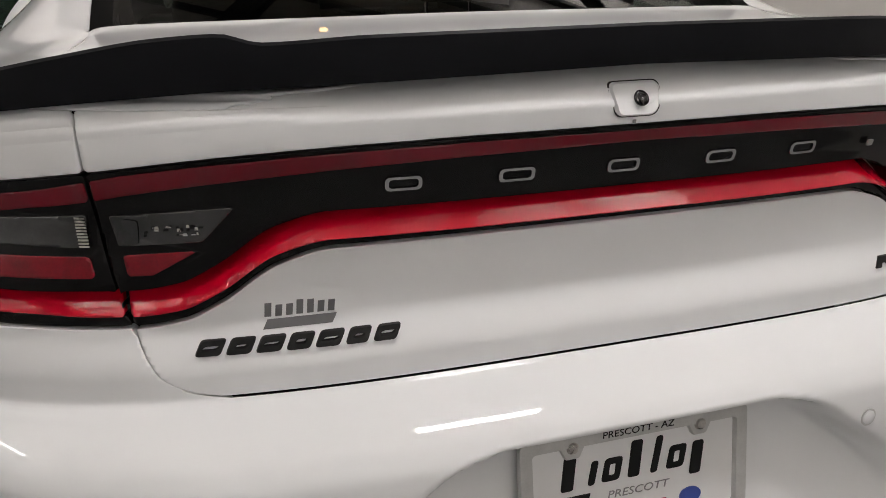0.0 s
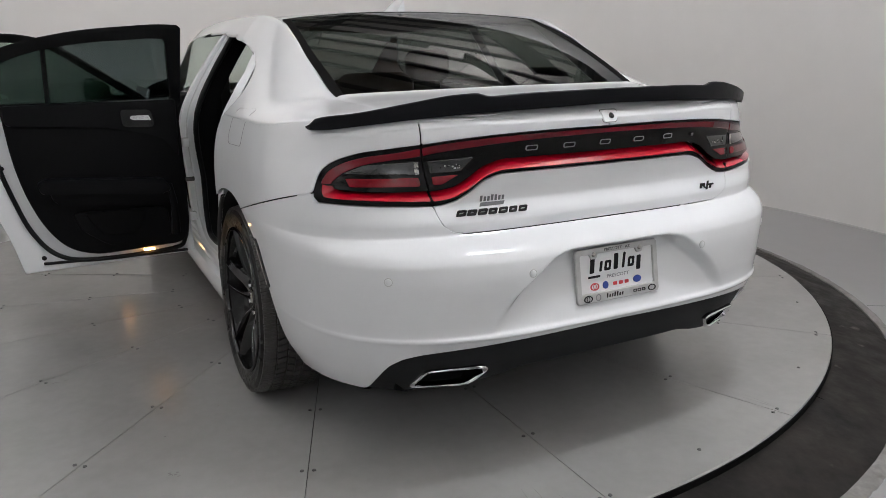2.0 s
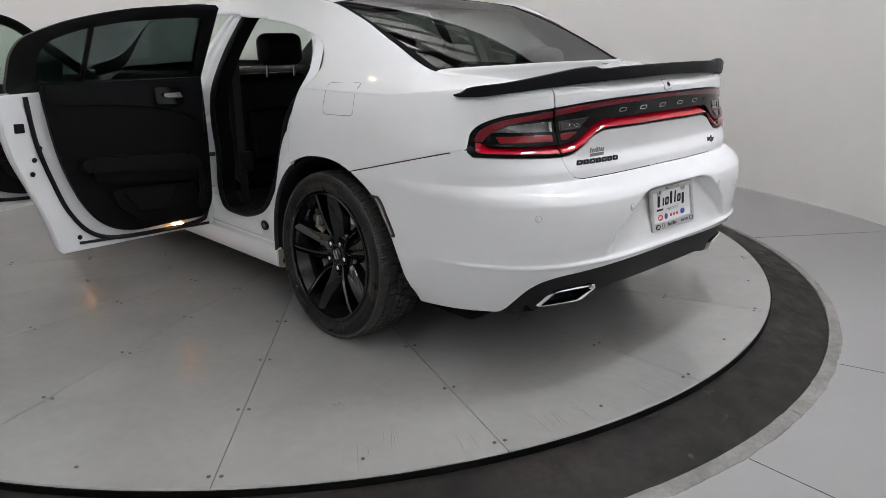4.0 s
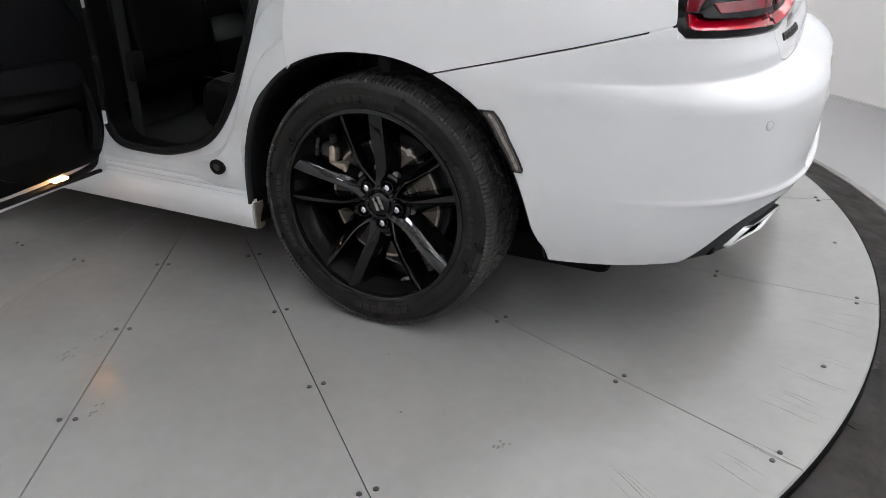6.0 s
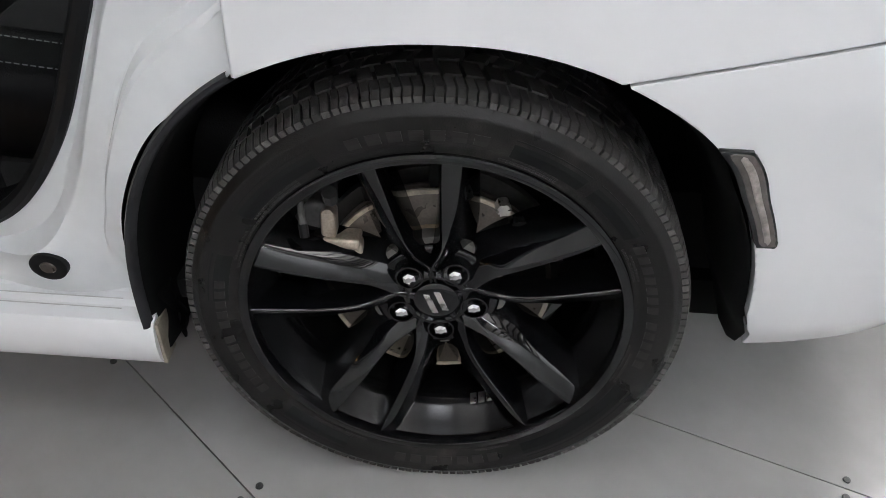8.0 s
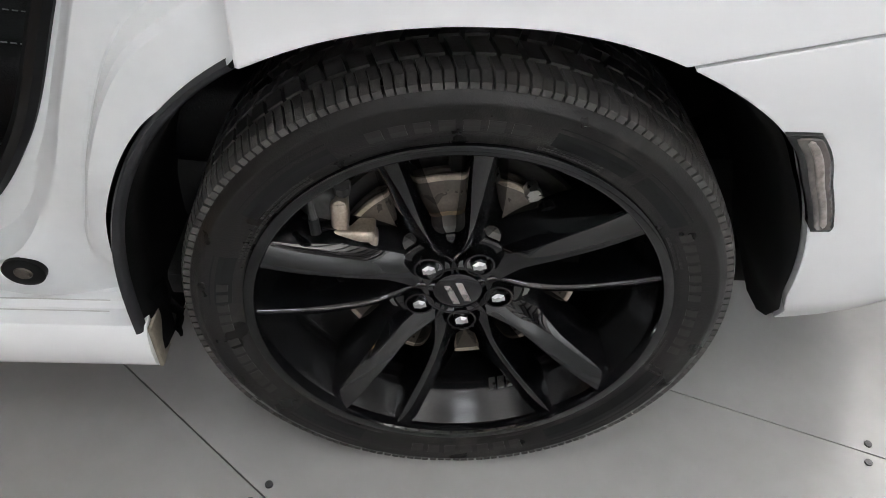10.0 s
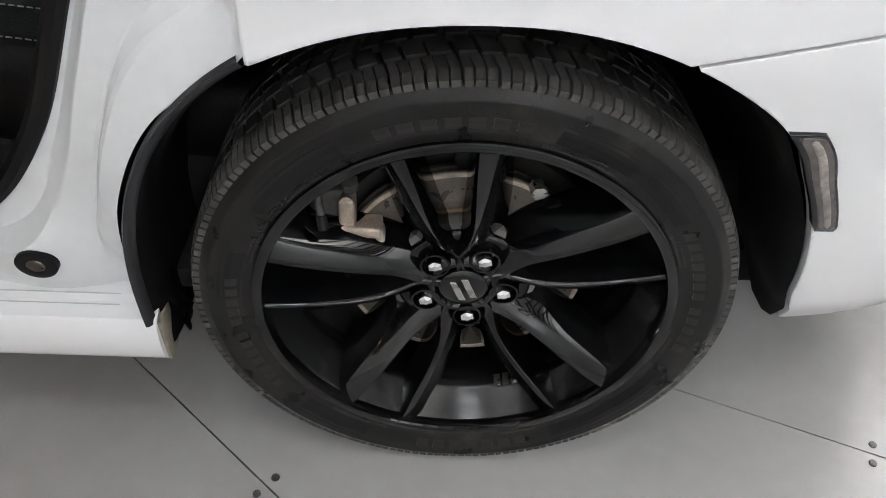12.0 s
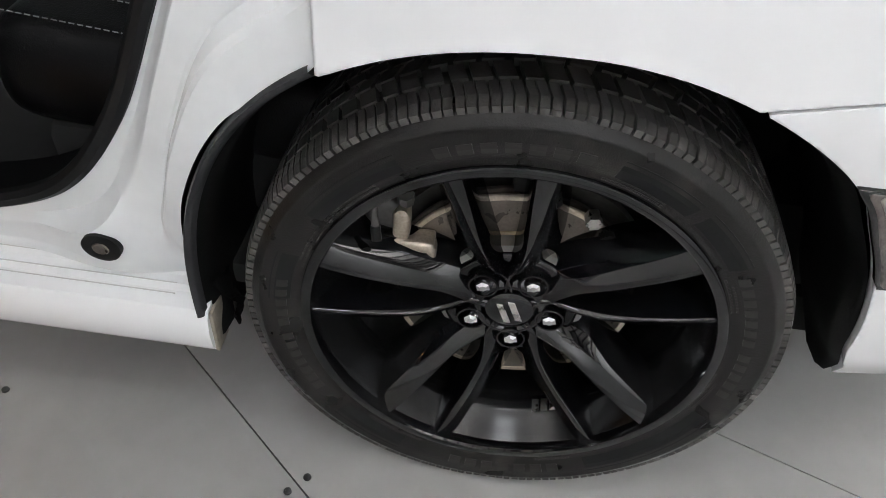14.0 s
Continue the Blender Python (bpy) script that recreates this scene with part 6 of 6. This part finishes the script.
for sx in (-.42, .42):
    seat = empty("front_seat", car)
    cushion("backrest", (sx - .27, 1.14, .46), (sx + .27, 1.30, 1.06), .07, -8, (0, 1.2, .5), M_LEATHER, seat, "black leather seat back")
    cushion("map_pocket", (sx - .19, 1.115, .58), (sx + .19, 1.15, .86), .03, -8, (0, 1.2, .5), M_TRIM, seat, "black map pocket")
    cushion("pocket_edge", (sx - .16, 1.112, .855), (sx + .16, 1.125, .866), .005, -8, (0, 1.2, .5), M_LEATHER, seat)
    cushion("seat_cushion", (sx - .26, 1.28, .40), (sx + .26, 1.80, .56), .06, 5, (0, 1.5, .5), M_LEATHER, seat)
    cushion("headrest", (sx - .13, 1.06, 1.10), (sx + .13, 1.17, 1.27), .05, -4, (0, 1.1, 1.1), M_LEATHER, seat)
    for px in (-.085, .085):
        part("headrest_post", tube_bm([(sx + px, 1.125, 1.04), (sx + px, 1.115, 1.12)], .007, 10), M_CHROME, seat, "chrome post")
    part("seat_base", box_bm((sx - .22, 1.30, .31), (sx + .22, 1.75, .42), .02), M_DARKMETAL, seat)
part("belt_anchor", box_bm((-.72, 1.06, .56), (-.66, 1.10, .66), .01), M_SEAL, car, "belt buckle")
part("seat_belt", box_bm((-.735, 1.085, .36), (-.690, 1.089, 1.22), .001), M_CLOTH, car, "black seat belt strap")
part("dashboard", box_bm((-.80, 2.25, .62), (.80, 2.66, 1.02), .08, segments=4), M_TRIM, car, "black dashboard")
part("centre_console", box_bm((-.12, 1.2, .31), (.12, 2.3, .60), .03), M_TRIM, car, "black centre console")


# ---- turntable plates, bolts and scuffs ----
turntable = empty("turntable")
turntable.location = (CX, CY, 0)
tagged(turntable, "round grey steel turntable of bolted wedge plates", "turntable", kind="structure")
SEAM0 = -90.0 - 0.9  # a joint points straight back
half = math.pi / 18
gap = 0.0014
bm = bmesh.new()
NA, RR = 14, (0.45, 0.9, 1.3, 1.75, 2.2, R_TABLE - 0.004, R_TABLE)
rows = []
for r in RR:
    e = gap / r
    zz = 0.0 if r < R_TABLE else -0.004
    rows.append([(r * math.cos(-half + e + (2 * half - 2 * e) * k / NA), r * math.sin(-half + e + (2 * half - 2 * e) * k / NA), zz) for k in range(NA + 1)])
outline = [tuple(p) for p in rows[0]] + [r[-1] for r in rows[1:-1]] + [tuple(p) for p in rows[-1][::-1]] + [r[0] for r in rows[-2:0:-1]]
grid = [[bm.verts.new(p) for p in r] for r in rows]
for A, B in zip(grid, grid[1:]):
    for k in range(NA):
        bm.faces.new([A[k], B[k], B[k + 1], A[k + 1]])
border_e = [e for e in bm.edges if len(e.link_faces) == 1]
ex = bmesh.ops.extrude_edge_only(bm, edges=border_e)
for v in ex["geom"]:
    if isinstance(v, bmesh.types.BMVert):
        v.co.z = -0.022
bmesh.ops.recalc_face_normals(bm, faces=bm.faces)
plate_mesh = bpy.data.meshes.new("floor_plate")
bm.to_mesh(plate_mesh)
bm.free()
plate_mesh.materials.append(M_PLATE)
bolt_bm = bmesh.new()
bmesh.ops.create_cone(bolt_bm, cap_ends=True, segments=14, radius1=0.0070, radius2=0.0062, depth=0.003, matrix=Matrix.Translation((0, 0, 0.0003)))
bmesh.ops.create_cone(bolt_bm, cap_ends=True, segments=6, radius1=0.0035, radius2=0.0035, depth=0.0032, matrix=Matrix.Translation((0, 0, 0.0006)))
bolt_mesh = bpy.data.meshes.new("floor_bolt")
bolt_bm.to_mesh(bolt_mesh)
bolt_bm.free()
bolt_mesh.materials.append(M_BOLT)
for k in range(18):
    p = new("floor_plate", plate_mesh)
    p.parent = turntable
    p.rotation_euler = (0, 0, radians(SEAM0 + 20 * k) + half)
    for r in (0.88, 1.305, 1.727, 2.148, 2.567):
        for side in (-1, 1):
            a = radians(SEAM0 + 20 * k) + side * 0.019 / r
            b = new("bolt", bolt_mesh)
            b.parent = turntable
            b.location = (r * math.cos(a), r * math.sin(a), 0.0008)
part("hub_plate", ring_bm(0.02, 0.449, -0.022, -0.0005, seg=48), M_PLATE, turntable).location = (-CX, -CY, 0)
sub = part("support_disc", ring_bm(0.02, R_TABLE - 0.02, -0.09, -0.018, seg=120), M_GAP, turntable)
sub.location = (-CX, -CY, 0)
# black ring over the plates' sides, standing in for the shaded gap
part("edge_band", ring_bm(R_TABLE - 0.003, R_TABLE + 0.005, -0.045, -0.006, seg=180), M_GAP, turntable, "black band painted as the dark gap under the plate edge").location = (-CX, -CY, 0)
for k in range(18):  # single bolts near the rim
    a = radians(SEAM0 + 20 * k + 10)
    for r in (2.53,):
        b = new("bolt", bolt_mesh)
        b.parent = turntable
        b.location = (r * math.cos(a), r * math.sin(a), 0.0008)

rnd = random.Random(7)
bm = bmesh.new()
# scratches: groups of thin, nearly radial streaks near the rim
for ga, gr, count in ((-118.0, 2.42, 4), (-121.5, 2.50, 3), (-113.0, 2.53, 3), (-110.5, 2.56, 2), (-105.8, 2.52, 4), (-103.0, 2.55, 3), (-99.5, 2.56, 2), (-92.5, 2.57, 2), (-95.5, 2.575, 2), (-140.0, 2.3, 2), (-70.0, 2.5, 2), (-58.0, 2.45, 2)):
    for k in range(count):
        a = radians(ga + rnd.uniform(-1.1, 1.1))
        ln, wd, tilt = rnd.uniform(0.06, 0.21) * (1.9 if gr < 2.45 and k == 0 else 1.0), rnd.uniform(0.0006, 0.0015), radians(rnd.uniform(-9, 6))
        m = Matrix.Rotation(a, 4, "Z") @ Matrix.Translation((min(gr, 2.62 - ln / 2), 0, 0.0007)) @ Matrix.Rotation(tilt, 4, "Z")
        n = 6
        pts = [(ln * (i / n - 0.5), 0.002 * math.sin(i * 0.9), wd * math.sin(math.pi * (i + 0.3) / (n + 0.6))) for i in range(n + 1)]
        up, dn = [bm.verts.new(m @ Vector((x, y + w, 0))) for x, y, w in pts], [bm.verts.new(m @ Vector((x, y - w, 0))) for x, y, w in pts]
        for i in range(n):
            bm.faces.new([dn[i], dn[i + 1], up[i + 1], up[i]])
for k in range(40):  # small dark specks
    a, r0, s = rnd.uniform(0, 2 * math.pi), rnd.uniform(1.2, 2.58), rnd.uniform(0.0012, 0.004)
    bmesh.ops.create_circle(bm, cap_ends=True, segments=7, radius=s, matrix=Matrix.Translation((r0 * math.cos(a), r0 * math.sin(a), 0.0007)))
for sx, sy, n in ((-1.455, 0.68, 14), (-1.345, 0.66, 10), (-1.62, 0.40, 8), (-1.30, -0.55, 6)):  # smudges of grime
    for k in range(n):
        x, y, s = sx + rnd.gauss(0, 0.016) - CX, sy + rnd.gauss(0, 0.012) - CY, rnd.uniform(0.0012, 0.0045)
        bmesh.ops.create_circle(bm, cap_ends=True, segments=8, radius=s, matrix=Matrix.Translation((x, y, 0.0007)) @ Matrix.Diagonal((rnd.uniform(1, 2.2), 1, 1, 1)))
part("scuff_marks", bm, M_SCUFF, turntable, "thin dark scuffs and specks", smooth=False)
